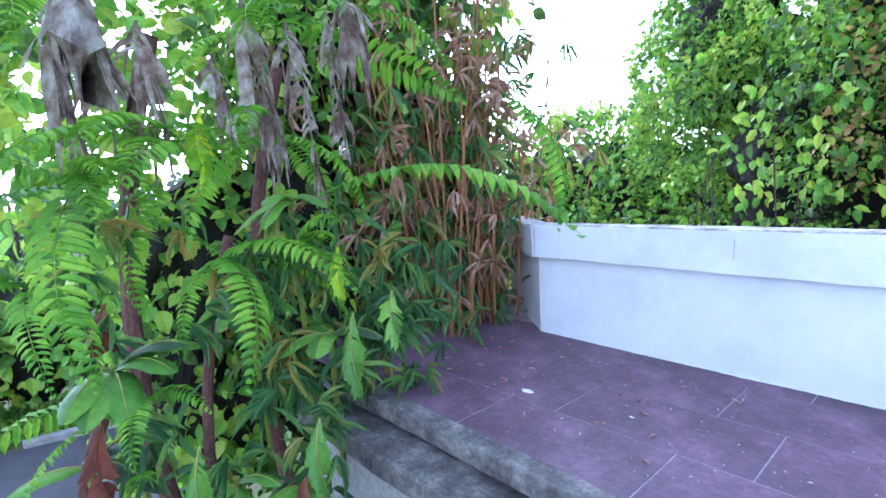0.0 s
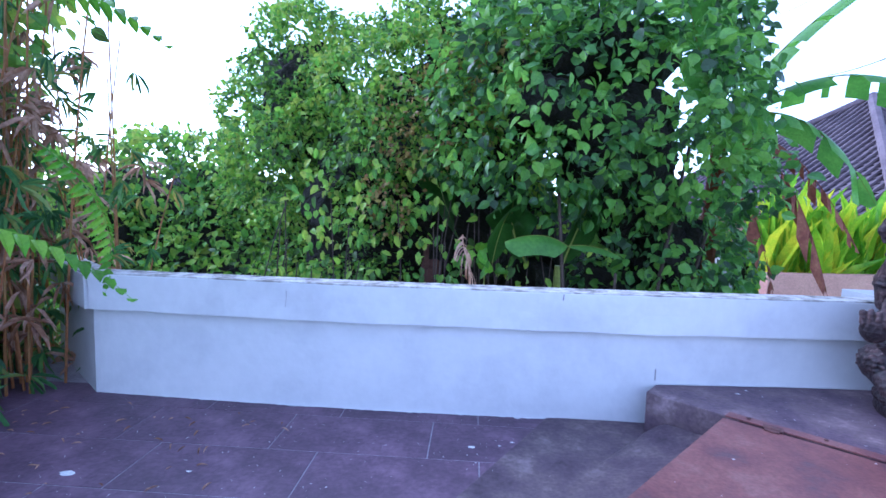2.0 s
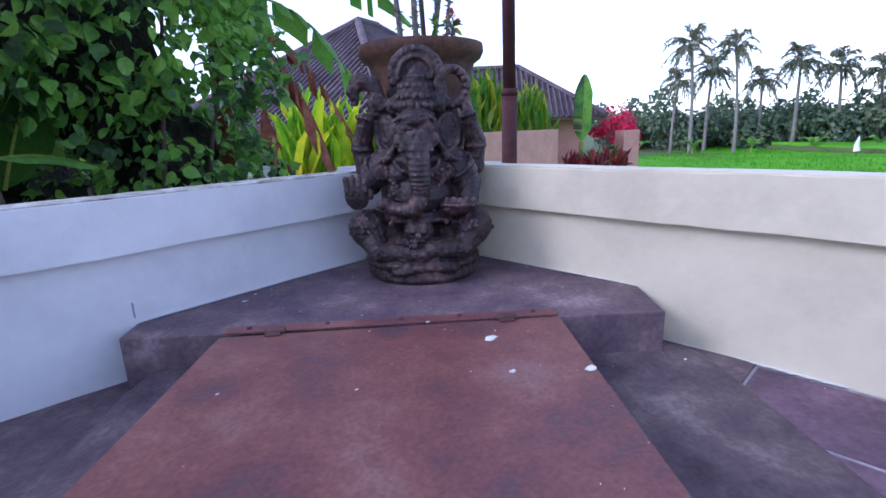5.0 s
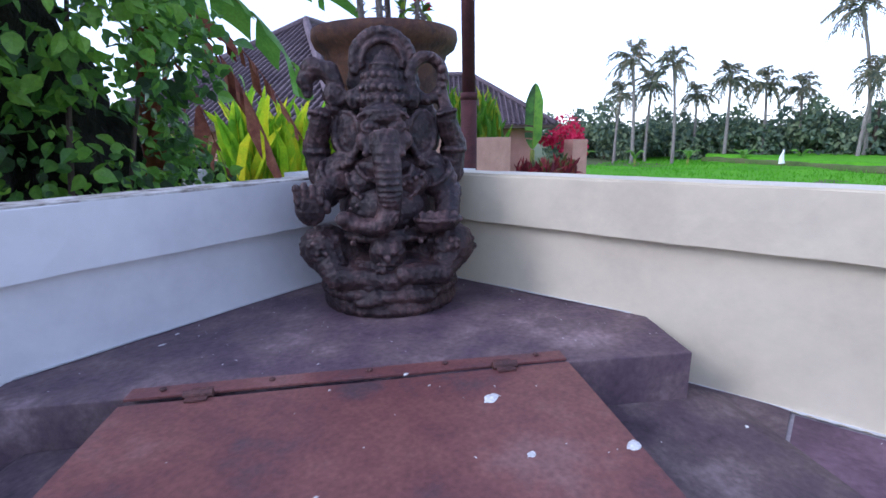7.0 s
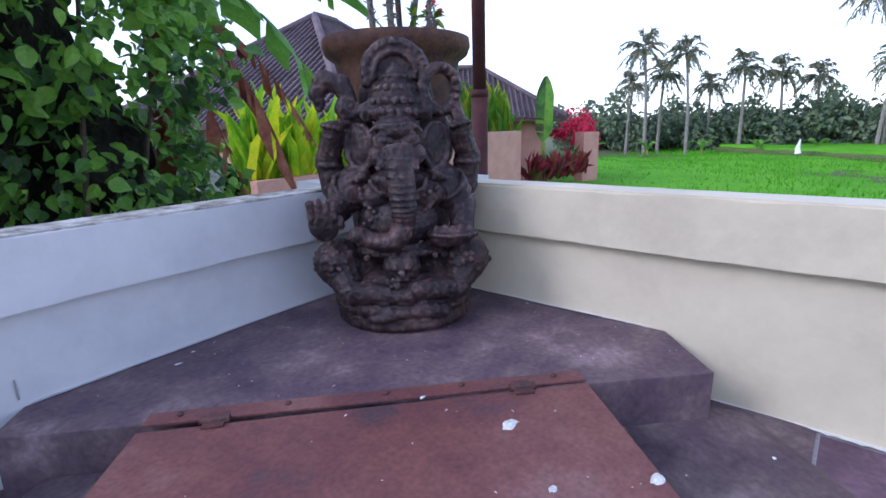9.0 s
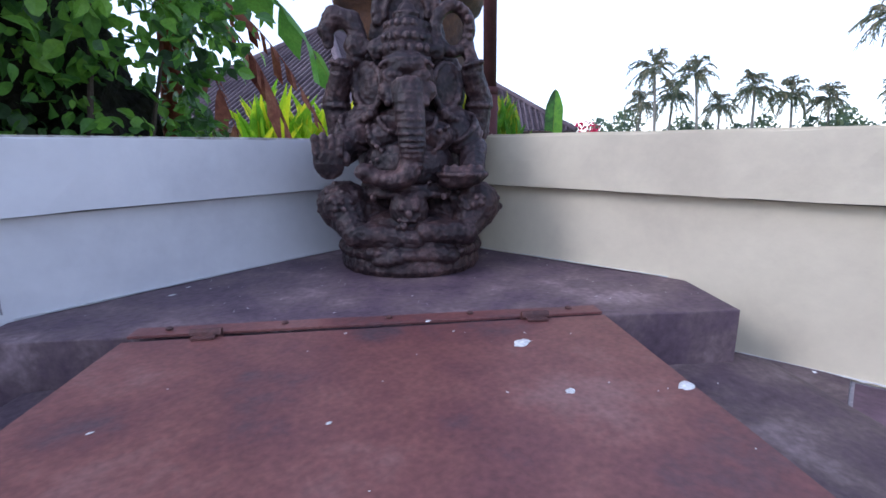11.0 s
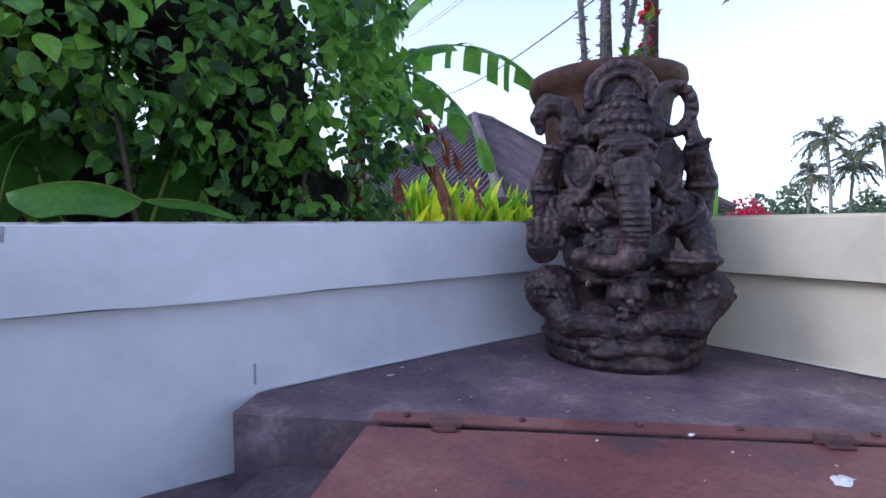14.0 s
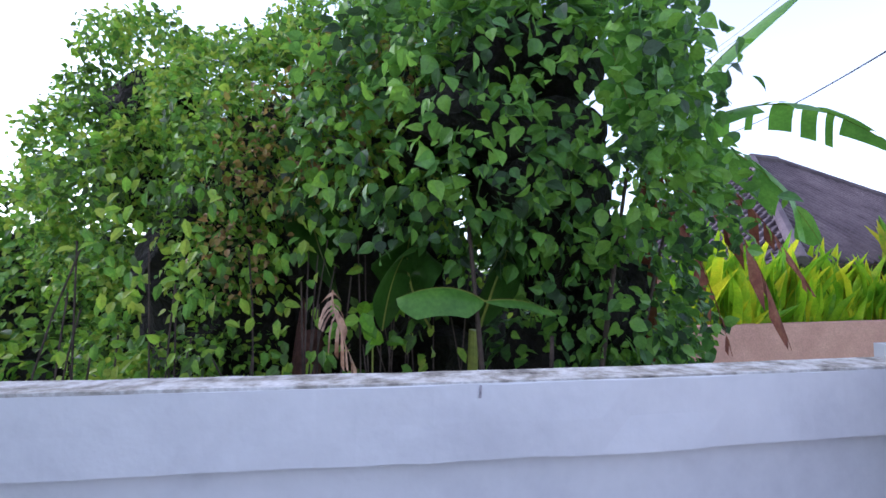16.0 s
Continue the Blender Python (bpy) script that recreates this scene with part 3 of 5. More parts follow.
# layered petals and scrolls on the base
for i in range(11):
    a_ = math.radians(-172 + 164 * i / 10)
    ring(.212 * math.cos(a_), .212 * math.sin(a_), .055, .034, .010, (90, 0, math.degrees(a_) + 90), 1.0, math.pi, 0, 10)
    ball(.222 * math.cos(a_), .222 * math.sin(a_), .105, .026, .018, .018, (0, 0, math.degrees(a_) + 90), 10)
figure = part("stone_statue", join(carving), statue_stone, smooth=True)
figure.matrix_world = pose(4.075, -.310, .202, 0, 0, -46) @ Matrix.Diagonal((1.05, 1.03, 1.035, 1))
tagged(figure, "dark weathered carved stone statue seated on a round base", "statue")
mod = figure.modifiers.new("remesh", "REMESH")
mod.mode, mod.voxel_size, mod.use_smooth_shade = "VOXEL", .0042, True
tex = bpy.data.textures.new("chisel", "CLOUDS")
tex.noise_scale = .016
disp = figure.modifiers.new("wear", "DISPLACE")
disp.texture, disp.strength, disp.mid_level = tex, .006, .5

tex2 = bpy.data.textures.new("pits", "VORONOI")
tex2.noise_scale = .022
pit = figure.modifiers.new("pits", "DISPLACE")
pit.texture, pit.strength, pit.mid_level = tex2, .0042, .4

# ---- corner pier, pot and its thorny plant ----
tagged(part("corner_pier", prism([(4.56, -.16), (4.56, .225), (4.18, .225), (4.18, .52), (4.86, .52), (4.86, -.16)], GROUND, .655), white_paint), "white rendered pier behind the parapet corner", "pier", kind="structure")
POT = Vector((4.47, .070, .668))
pot = empty("plant_pot", Matrix.Translation(POT), "large rust-stained round planter pot with a flared rim", "pot")
part("body", lathe([(0, 0), (.20, 0), (.212, .03), (.247, .26), (.272, .48), (.282, .515), (.318, .54), (.332, .575), (.328, .608), (.302, .613), (.282, .585), (.268, .54), (.0, .54)], 48), terracotta, pot, smooth=True)
part("soil", lathe([(0, .57), (.15, .575), (.272, .56)], 24), soil, pot)
thorn_mat = material("thorny_stem", [(.07, .06, .05), (.16, .14, .12), (.24, .21, .18)], 30, .9, .6, 120)
plant = empty("crown_of_thorns", Matrix.Translation(POT - Vector((0, 0, .10))), "thorny grey succulent stems with red flowers in the pot", "plant")


def thorny(points, radius, flowers=True):
    pts = bezier(*points, 26)
    pairs = [tube(pts, [radius * (1 - .35 * i / 25) for i in range(26)], 8)]
    for i in range(110):
        t = rng.random() * 24.9
        p = pts[int(t)].lerp(pts[int(t) + 1], t % 1)
        d = Vector(rand_dirs(1)[0])
        pairs.append(tube([p + d * radius * .7, p + d * (radius + .022)], [.006, .0008], 4))
    s = part("stem", join(pairs), thorn_mat, plant, "grey stem set with thorns")
    tip = np.array(pts[-1])
    k = 9
    d = rand_dirs(k) + np.array([0, 0, .5])
    part("leaf_tuft", leaves(np.repeat(tip[None], k, 0), d, rand_dirs(k) + [0, 0, 1.5], .07, .03), vine_leaf, s, "small green leaves at the tip")
    if flowers:
        q = tip + np.array([0, 0, .04])
        k = 12
        part("flower", leaves(q + rng.normal(size=(k, 3)) * .014, rand_dirs(k) + [0, 0, .4], rand_dirs(k) + [0, 0, 1], .036, .034), flower_red, s, "small red flower")


thorny([(-.06, -.05, .58), (-.09, -.06, 1.0), (-.03, -.05, 1.36)], .016, False)
thorny([(-.03, -.05, 1.36), (.045, -.06, 1.25), (.055, -.07, .80)], .014, False)
thorny([(-.08, -.06, 1.05), (-.0, -.08, 1.16), (.07, -.10, 1.22)], .009)
thorny([(-.14, -.02, .58), (-.17, .0, 1.05), (-.24, .02, 1.75)], .015, False)
thorny([(.06, -.12, .58), (.05, -.15, .76), (.045, -.178, .92)], .010)
thorny([(.11, -.10, .58), (.12, -.11, .68), (.125, -.12, .80)], .010)
thorny([(.17, .02, .58), (.19, .02, .64), (.20, .0, .72)], .010, False)
thorny([(.08, .0, .58), (.16, -.12, 1.35), (.30, -.33, 1.85)], .014, False)
thorny([(.30, -.33, 1.85), (.345, -.35, 1.02), (.40, -.38, 1.9)], .014, False)
part("stake", tube([(.02, -.02, .55), (.0, .0, 1.2), (-.06, .03, 2.0)], .013, 8), bark, plant, "smooth grey wooden stake")

# ---- lamp pole and cables ----
pole = empty("steel_pole", pose(8.1, 2.25, GROUND), "tall dark brown painted steel pole", "pole")
part("lower_tube", tube([(0, 0, 0), (-.0, 0, 3.3)], .105, 20), pole_paint, pole, smooth=True)
part("collar", tube([(-.0, 0, 3.27), (-.0, 0, 3.36)], .112, 20), pole_paint, pole, smooth=True)
part("upper_tube", tube([(-.0, 0, 3.3), (-.06, .0, 7.6)], .085, 20), pole_paint, pole, smooth=True)
for p, q, r in (((8.06, 2.25, 3.85), (13.8, 15.3, 5.9), .013), ((8.04, 2.25, 5.3), (12.6, 16.0, 8.2), .006), ((8.04, 2.25, 5.5), (13.0, 16.0, 8.6), .006)):
    mid = (Vector(p) + Vector(q)) / 2 - Vector((0, 0, .25))
    tagged(part("overhead_cable", tube(bezier(p, mid, q, 24), r, 6), cable_black), "thin black overhead cable from the pole", "cable", "overhead cables")

# ---- pink boundary wall, gate, houses ----
bound = tagged(part("pink_wall", prism(along_wall([(7.3, 6.55), (12.3, 7.24)], 0, .2), GROUND, .06, .01), pink), "salmon pink rendered boundary wall", "wall", kind="structure")
part("upper_run", prism(along_wall([(12.3, 7.24), (18.3, 7.84)], 0, .22), GROUND, .76, .01), pink, bound)
part("gate_pillar", prism([(25.4, 8.7), (26.2, 8.3), (26.5, 8.9), (25.7, 9.3)], GROUND, .58, .01), pink, bound)
part("return_wall", prism(along_wall([(18.3, 7.84), (19.6, 11.0)], 0, .22), GROUND, .76), pink, bound)
gate = empty("garden_gate", pose(5.95, 6.3, GROUND, 0, 0, 10), "oxblood wooden door between grey pillars", "gate")
part("pillar", prism([(-.62, -.15), (-.36, -.15), (-.36, .15), (-.62, .15)], 0, 2.35, .01), grey_render, gate)
part("pillar", prism([(.30, -.15), (.58, -.15), (.58, .15), (.30, .15)], 0, 2.35, .01), grey_render, gate)
part("door_leaf", prism([(-.36, -.03), (.30, -.03), (.30, .03), (-.36, .03)], .05, 1.95), door_red, gate)


def hip_house(centre, angle, hx, hy, eave, top, ridge, label):
    """A low house with a tiled hip roof laid in courses."""
    house = empty("house", pose(*centre, GROUND, 0, 0, angle), label, "house")
    part("wall", prism([(-hx + .9, -hy + .9), (hx - .9, -hy + .9), (hx - .9, hy - .9), (-hx + .9, hy - .9)], 0, eave + .1), pink, house)
    courses, verts, faces = 30, [], []
    for c in range(courses):
        t0, t1 = c / courses, (c + 1) / courses
        for t, lift in ((t0, .07), (t1 + .01, .02)):
            x, y, z = hx + (ridge - hx) * min(t, 1), hy * (1 - min(t, 1)), eave + (top - eave) * min(t, 1) + lift
            verts += [(-x, -y, z), (x, -y, z), (x, y, z), (-x, y, z)]
        o = c * 8
        for k in range(4):
            faces.append((o + k, o + (k + 1) % 4, o + 4 + (k + 1) % 4, o + 4 + k))
        if c:
            for k in range(4):
                faces.append((o - 4 + k, o - 4 + (k + 1) % 4, o + (k + 1) % 4, o + k))
    roof = part("roof", (verts, faces), roof_tile, house, "dark grey-brown clay tile hip roof")
    # rounded tile ribs running up the slopes
    ribs = []
    for sx, sy in ((0, -1), (1, 0), (-1, 0)):
        span = hx if sy else hy
        for u in np.arange(-span + .15, span, .24):
            if sy:
                tmax = min(1.0, (hx - abs(u)) / (hx - ridge)) if abs(u) > ridge else 1.0
                a, b = (u, sy * hy, eave + .09), (u, sy * hy * (1 - tmax), eave + (top - eave) * tmax + .09)
            else:
                tmax = 1 - abs(u) / hy
                a, b = (sx * hx, u, eave + .09), (sx * (hx + (ridge - hx) * tmax), u, eave + (top - eave) * tmax + .09)
            if tmax > .04:
                ribs.append(tube([a, b], .045, 5))
    part("tile_ribs", join(ribs), roof_tile, roof)
    for sx in (-1, 1):
        for sy in (-1, 1):
            part("hip_cap", tube([(sx * hx, sy * hy, eave + .1), (sx * ridge, 0, top + .12)], .13, 8), roof_tile, roof)
    part("ridge_cap", tube([(-ridge, 0, top + .14), (ridge, 0, top + .14)], .14, 8), roof_tile, roof)
    part("fascia_board", prism([(-hx, -hy), (hx, -hy), (hx, hy), (-hx, hy)], eave - .08, eave + .05), bark, house)
    return house


hip_house((14.8, 14.0), 15, 6.0, 5.0, 3.1, 6.75, .6, "low villa with a dark clay tile hip roof")
hip_house((22.9, 14.9), -51, 5.2, 3.6, 3.2, 5.7, 1.6, "pink rendered villa with a dark tile roof")

# ---- rice field and far trees ----
bm = bmesh.new()
bmesh.ops.create_grid(bm, x_segments=90, y_segments=90, size=1)
for v in bm.verts:
    x, y = 8 + 27 * (v.co.x + 1), -45 + 31 * (v.co.y + 1)
    v.co = Vector((x, min(y, 17), GROUND + .12 + .25 * noise.noise(Vector((x * .07, y * .07, 2))) + .1 * noise.noise(Vector((x * .6, y * .6, 5)))))
rice = tagged(part("rice_field", bm, field_green, smooth=True), "flat field of bright green young rice", "rice field", kind="stuff")
n = 16000
bx = 10 + 50 * rng.random(n) ** 1.2
b = np.stack([bx, -30 + 46 * rng.random(n), np.full(n, GROUND + .1)], 1)
b = b[(b[:, 1] < 0.42 * b[:, 0] + 2.2)]
part("rice_blades", leaves(b, rng.normal(size=b.shape) * .35 + [0, 0, 1], rand_dirs(len(b)), .16 + .14 * rng.random(len(b)), .06), blade_green, rice)["kind"] = "stuff"
bund = roughen(cut_long(prism([(40, -9), (56, 9), (75, 12), (75, -40), (40, -40)], GROUND, GROUND + .75, .2), 3), .2, .4)
tagged(part("raised_field", bund, field_green), "higher rice terrace behind an earth bund", "rice field", kind="stuff")
tagged(part("field_bund", roughen(cut_long(prism([(39.4, -9), (55.6, 9.3), (56.2, 8.7), (40.2, -9.4)], GROUND, GROUND + .55, .15), 2), .15, .7), earth), "earth bank between the rice terraces", "bank", kind="structure")
flag = empty("field_flag", pose(46.2, 2.0, GROUND), "white cloth flag on a thin stick in the rice", "flag")
part("stick", tube([(0, 0, 0), (0, 0, 1.7)], .02, 6), bark, flag)
part("cloth", tube([(0, 0, .55), (.03, .05, .95), (0, -.03, 1.55)], [.20, .15, .04], 8), cloth_white, flag)


def palm(height, seed, spread=1.45):
    r = np.random.default_rng(seed)
    p = empty("coconut_palm", pose(0, 0, -500), "tall thin coconut palm with a ragged crown", "palm tree", "palms at the field edge")
    bend = r.normal(size=2) * .5
    trunk = bezier((0, 0, 0), (bend[0] * .2, bend[1] * .2, height * .5), (bend[0], bend[1], height), 10)
    part("trunk", tube(trunk, [.12 - .005 * i for i in range(10)], 7), pale_bark, p)
    top, pairs = np.array(trunk[-1]), []
    for i in range(30):
        a, e = math.tau * i / 30 * 3.3 + r.random() * .5, math.radians(-45 + 125 * r.random())
        d = np.array([math.cos(a) * math.cos(e), math.sin(a) * math.cos(e), math.sin(e)])
        ln = spread * (.75 + .4 * r.random())
        rib = bezier(top, top + d * ln * .55 + [0, 0, .06 * ln], top + d * ln + [0, 0, -.28 * ln], 15)
        pairs.append(tube(rib, .02, 4))
        bs = np.array([rib[k] for k in range(2, 15) for _ in (0, 1)])
        t = np.array([np.array(rib[min(k + 1, 14)]) - np.array(rib[k - 1]) for k in range(2, 15) for _ in (0, 1)])
        side = np.cross(unit(t), [0, 0, 1]) * np.array([1 if j % 2 else -1 for j in range(len(t))])[:, None]
        pairs.append(leaves(bs, side * .55 + unit(t) * .6 + np.array([0, 0, -.3]) + r.normal(size=bs.shape) * .2, rand_dirs(len(bs)), spread * .3, .055))
    part("crown", join(pairs), hazed_palm_leaf, p)
    return p


def far_tree(seed, w, h):
    r = np.random.default_rng(seed)
    t = empty("tree", pose(0, 0, -500), "distant leafy tree in the hazy wood edge", "tree", "trees at the field edge")
    part("trunk", tube([(0, 0, 0), (.1, .1, h * .5), (0, 0, h * .8)], [.2, .15, .06], 7), bark, t)
    blobs = [((r.normal() * w * .4, r.normal() * w * .4, h * (.3 + .5 * r.random())), (w * (.35 + .3 * r.random()), w * .5, h * (.2 + .15 * r.random()))) for _ in range(6)]
    part("crown", crown(blobs, 1500, .42, .5), hazed_leaf, t)
    return t


def place_far(ob, az, d, turn, s=1.0):
    a = math.radians(az)
    return copy_thing(ob, pose(2.92 + d * math.cos(a), -1.54 + d * math.sin(a), GROUND, 0, 0, turn) @ Matrix.Scale(s, 4))


palms = [palm(6.6, 1), palm(5.2, 2), palm(8.2, 3)]
# bearing, distance, which one, size
for i, (az, d, k, s) in enumerate([(18.3, 50, 0, 1.43), (14.3, 50, 0, 1.32), (9.6, 54, 1, 1.47), (6.4, 56, 1, 1.38), (-1.2, 55, 2, 1.51), (-5.3, 55, 2, 1.23), (-9.5, 56, 2, 1.56), (-0.8, 54, 1, 1.40), (20.1, 52, 1, 1.25), (17, 54, 1, 1.44), (12.4, 56, 1, 1.23), (3.6, 58, 1, 1.29), (-3.2, 57, 0, 1.19), (-13, 56, 2, 1.31), (-17, 55, 0, 1.38)]):
    place_far(palms[k], az, d, i * 47, s)
trees = [far_tree(11, 2.6, 4.2), far_tree(12, 3.2, 3.4), far_tree(13, 2.2, 5.0)]
for i, az in enumerate(np.arange(-20, 27, 1.05)):
    place_far(trees[i % 3], az + rng.random() * .5, 56 + 8 * rng.random(), i * 61, .72 + .5 * rng.random())
for i, az in enumerate(np.arange(34, 80, 4.0)):
    place_far(trees[(i + 1) % 3], az, 48 + 10 * rng.random(), i * 33, .8 + .3 * rng.random())
for i, az in enumerate(np.arange(118, 200, 4.5)):
    place_far(trees[i % 3], az, 26 + 8 * rng.random(), i * 33, .8 + .3 * rng.random())
for p in palms + trees:
    for o in list(p.children_recursive) + [p]:
        bpy.data.objects.remove(o)

# ---- garden plants beyond the pink wall ----
def tuft(name, label, at, n, height, width, mat, lean=.25, group=""):
    p = empty(name, pose(*at), label, "plant", group)
    base = rng.normal(size=(n, 3)) * [.12, .12, 0] + np.array([0, 0, 1]) * (rng.random((n, 1)) * height * .45)
    d = rng.normal(size=(n, 3)) * lean + [0, 0, 1]
    ln = height * (.35 + .35 * rng.random(n))
    part("foliage", leaves(base, d, np.stack([rng.normal(size=n) - .6, rng.normal(size=n) - .8, np.full(n, .2)], 1), ln, width * (.8 + .5 * rng.random(n))), mat, p)
    return p


for i in range(15):
    t = i / 14
    tuft("croton", "yellow-green croton shrub with upright leaves", (7.7 + 4.5 * t, 7.1 + .75 * t + .3 * rng.random(), -1.0 + .2 * rng.random()), 44, 2.6 - .4 * t, .24, croton_leaf, .2, "crotons along the wall")
for i in range(13):
    t = i / 12
    tuft("strap_plant", "tall strap-leaved ginger plant behind the wall", (13.0 + 5.4 * t, 8.0 + .6 * t, -.3 + .3 * rng.random()), 26, 2.5 + .5 * rng.random(), .22, strap_leaf, .13, "strap plants along the wall")
for i in range(9):
    tuft("cordyline", "dark red cordyline shrub by the gate", (19.4 + 4.6 * i / 8, 7.9 + .5 * rng.random(), -1.3), 30, 1.25, .2, red_leaf, .4, "red shrubs by the gate")
boug = empty("bougainvillea", pose(26.4, 9.5, GROUND), "bougainvillea in full magenta-red bloom", "shrub")
part("trunk", tube([(0, 0, 0), (.1, 0, 1.6), (0, .1, 3.0)], .08, 6), bark, boug)
part("blossom", crown([((0, 0, 2.9), (.8, .7, .8)), ((.7, -.2, 2.4), (.5, .5, .6)), ((-1.6, .3, 2.6), (.4, .4, .25))], 900, .2, .5), flower_pink, boug)


for cx, cy, cz, rx, ry, rz in ((7.6, 9.2, -.4, 1.6, .9, 1.3), (6.2, 9.6, -.2, 1.3, 1.0, 1.6), (10.5, 10.4, -.3, 1.8, .9, 1.2), (4.6, 9.0, .0, 1.4, 1.0, 1.7)):
    g = empty("garden_shrub", pose(cx, cy, GROUND), "feathery green garden shrub behind the pink wall", "shrub", "garden shrubs")
    heap = [((0, 0, cz - GROUND), (rx, ry, rz)), ((.3 * rx, -.2, cz - GROUND - .8), (rx * .9, ry, rz * .8))]
    part("inner_growth", thicket(heap, .6, cx), inner, g)["kind"] = "stuff"
    part("foliage", crown(heap, 2600, .17, .4, .5, (-.3, -1, .1), .4), vine_leaf, g)["kind"] = "stuff"

# ---- banana plants ----
def banana_leaf(name, a, b, c, width, mat, parent, tears=.25, hang=.3, seed=0, label="", ragged=0.0):
    """A long leaf on a curved rib; its blade splits into strips where it is torn."""
    r = np.random.default_rng(seed)
    k = 34
    rib = bezier(a, b, c, k)
    verts, faces = [], []
    for s in (-1, 1):
        rows, drop_now = [], hang
        for i in range(k):
            t = i / (k - 1)
            d = (rib[min(i + 1, k - 1)] - rib[max(i - 1, 0)]).normalized()
            side = d.cross(Vector((0, 0, 1)))
            side = (side.normalized() if side.length > .05 else Vector((1, 0, 0))) * s
            w = width * .5 * (min(1, t * 4.5) ** .7) * (min(1, (1 - t) * 4) ** .6)
            w *= 1 + ragged * (r.random() - .6)
            if r.random() < tears:
                drop_now = hang * (.4 + 1.5 * r.random())
                rows.append(None)
            up = side.cross(d) * s
            line = []
            for j in range(4):
                u = j / 3
                line.append(rib[i] + side * w * u * (1 - .25 * drop_now * u) - Vector((0, 0, 1)) * w * u * u * drop_now + d * w * .25 * u)
            rows.append(line)
        last = None
        for line in rows:
            if line is None:
                last = None
                continue
            o = len(verts)
            verts.extend(line)
            if last is not None:
                for j in range(3):
                    faces.append((last + j, last + j + 1, o + j + 1, o + j))
            last = o
    blade = part(name, (verts, faces), mat, parent, label, smooth=True)
    part("midrib", tube(rib, [.022 * (1 - .8 * i / (k - 1)) * (max(.5, width) if width > .3 else .25) for i in range(k)], 6), stem_green if mat in (banana_leaf_mat, banana_dark, broad_leaf) else mat, blade)
    return blade


B = Vector((4.45, 2.9, GROUND))
banana = empty("banana_plant", Matrix.Translation(B), "banana plant with torn arching leaves beside the thicket", "banana plant")
part("trunk", tube([(0, 0, 0), (.03, 0, 2.2), (.08, -.05, 4.0)], [.13, .10, .07], 12), rust_leaf, banana)
top = (.08, -.05, 4.0)
banana_leaf("leaf", top, (1.30, -.10, 4.50), (2.20, -.50, 3.90), .52, banana_leaf_mat, banana, .28, .5, 1)
banana_leaf("leaf", top, (.80, -.18, 4.02), (1.45, -.35, 3.20), .62, banana_leaf_mat, banana, .22, .8, 2)
banana_leaf("leaf", top, (.70, -.10, 4.85), (1.55, -.25, 5.55), .60, banana_leaf_mat, banana, .16, .3, 3)
banana_leaf("leaf", top, (-.1, -.2, 4.9), (.2, -.5, 5.9), .45, banana_leaf_mat, banana, .14, .2, 4)
banana_leaf("leaf", top, (-.35, -.3, 4.8), (-.7, -.7, 5.5), .48, banana_leaf_mat, banana, .1, .2, 5)
banana_leaf("leaf", top, (.4, .45, 4.5), (.85, .9, 4.1), .45, banana_leaf_mat, banana, .3, .6, 6)
banana_leaf("dead_leaf", (.05, -.1, 3.75), (.50, -.40, 3.50), (.85, -.68, 2.35), .5, rust_leaf, banana, .42, .6, 7, "withered brown leaf hanging down")
banana_leaf("dead_leaf", (.05, -.1, 3.6), (.22, -.35, 3.3), (.42, -.60, 2.3), .42, rust_leaf, banana, .42, .6, 8, "withered brown leaf hanging down")
banana_leaf("dead_leaf", (.05, -.1, 3.85), (.62, -.3, 3.7), (1.15, -.6, 2.75), .38, rust_leaf, banana, .42, .7, 9, "half-dry drooping leaf")
young = empty("banana_plant", pose(22.0, 9.0, GROUND), "single young banana plant with one upright leaf", "banana plant")
part("trunk", tube([(0, 0, 0), (0, 0, 2.2)], [.14, .1], 8), stem_green, young)
banana_leaf("leaf", (0, 0, 2.2), (-.2, -.14, 3.4), (-.45, -.32, 4.9), .75, broad_leaf, young, .1, .1, 10)
for i in range(5):
    yb = empty("banana_plant", pose(46 + i * 2.1, 17 - i * 3.9, GROUND), "small banana plant at the field edge", "banana plant", "bananas at the field edge")
    part("trunk", tube([(0, 0, 0), (0, 0, .6)], [.12, .1], 6), stem_green, yb)
    for j in range(4):
        a = j * 1.6 + i
        banana_leaf("leaf", (0, 0, .5), (.5 * math.cos(a), .5 * math.sin(a), 1.3), (1.1 * math.cos(a), 1.1 * math.sin(a), 1.2), .4, banana_leaf_mat, yb, .1, .3, i * 5 + j)

# ---- overgrown thicket behind the parapet ----
vines = [((.85, 3.5, .8), (1.3, 1.3, 1.95)), ((1.9, 3.3, 1.3), (1.3, 1.25, 1.75)), ((1.2, 4.2, 2.0), (1.3, 1.2, 1.3)), ((.7, 3.0, -.6), (1.0, .9, 1.3)), ((2.0, 3.9, 2.7), (1.2, 1.2, .9)), ((-.35, 4.4, 2.3), (1.0, .9, 1.3)), ((-.6, 4.6, .6), (.9, .9, 1.7))]
thick = empty("vine_thicket", pose(1.5, 3.4, GROUND), "tall thicket smothered in hanging leafy vines", "thicket")
shift = np.array([1.5, 3.4, GROUND])
local = [(tuple(np.array(c) - shift), r) for c, r in vines]
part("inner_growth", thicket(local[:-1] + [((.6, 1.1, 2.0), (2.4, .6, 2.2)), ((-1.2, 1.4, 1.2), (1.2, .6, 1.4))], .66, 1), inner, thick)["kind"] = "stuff"
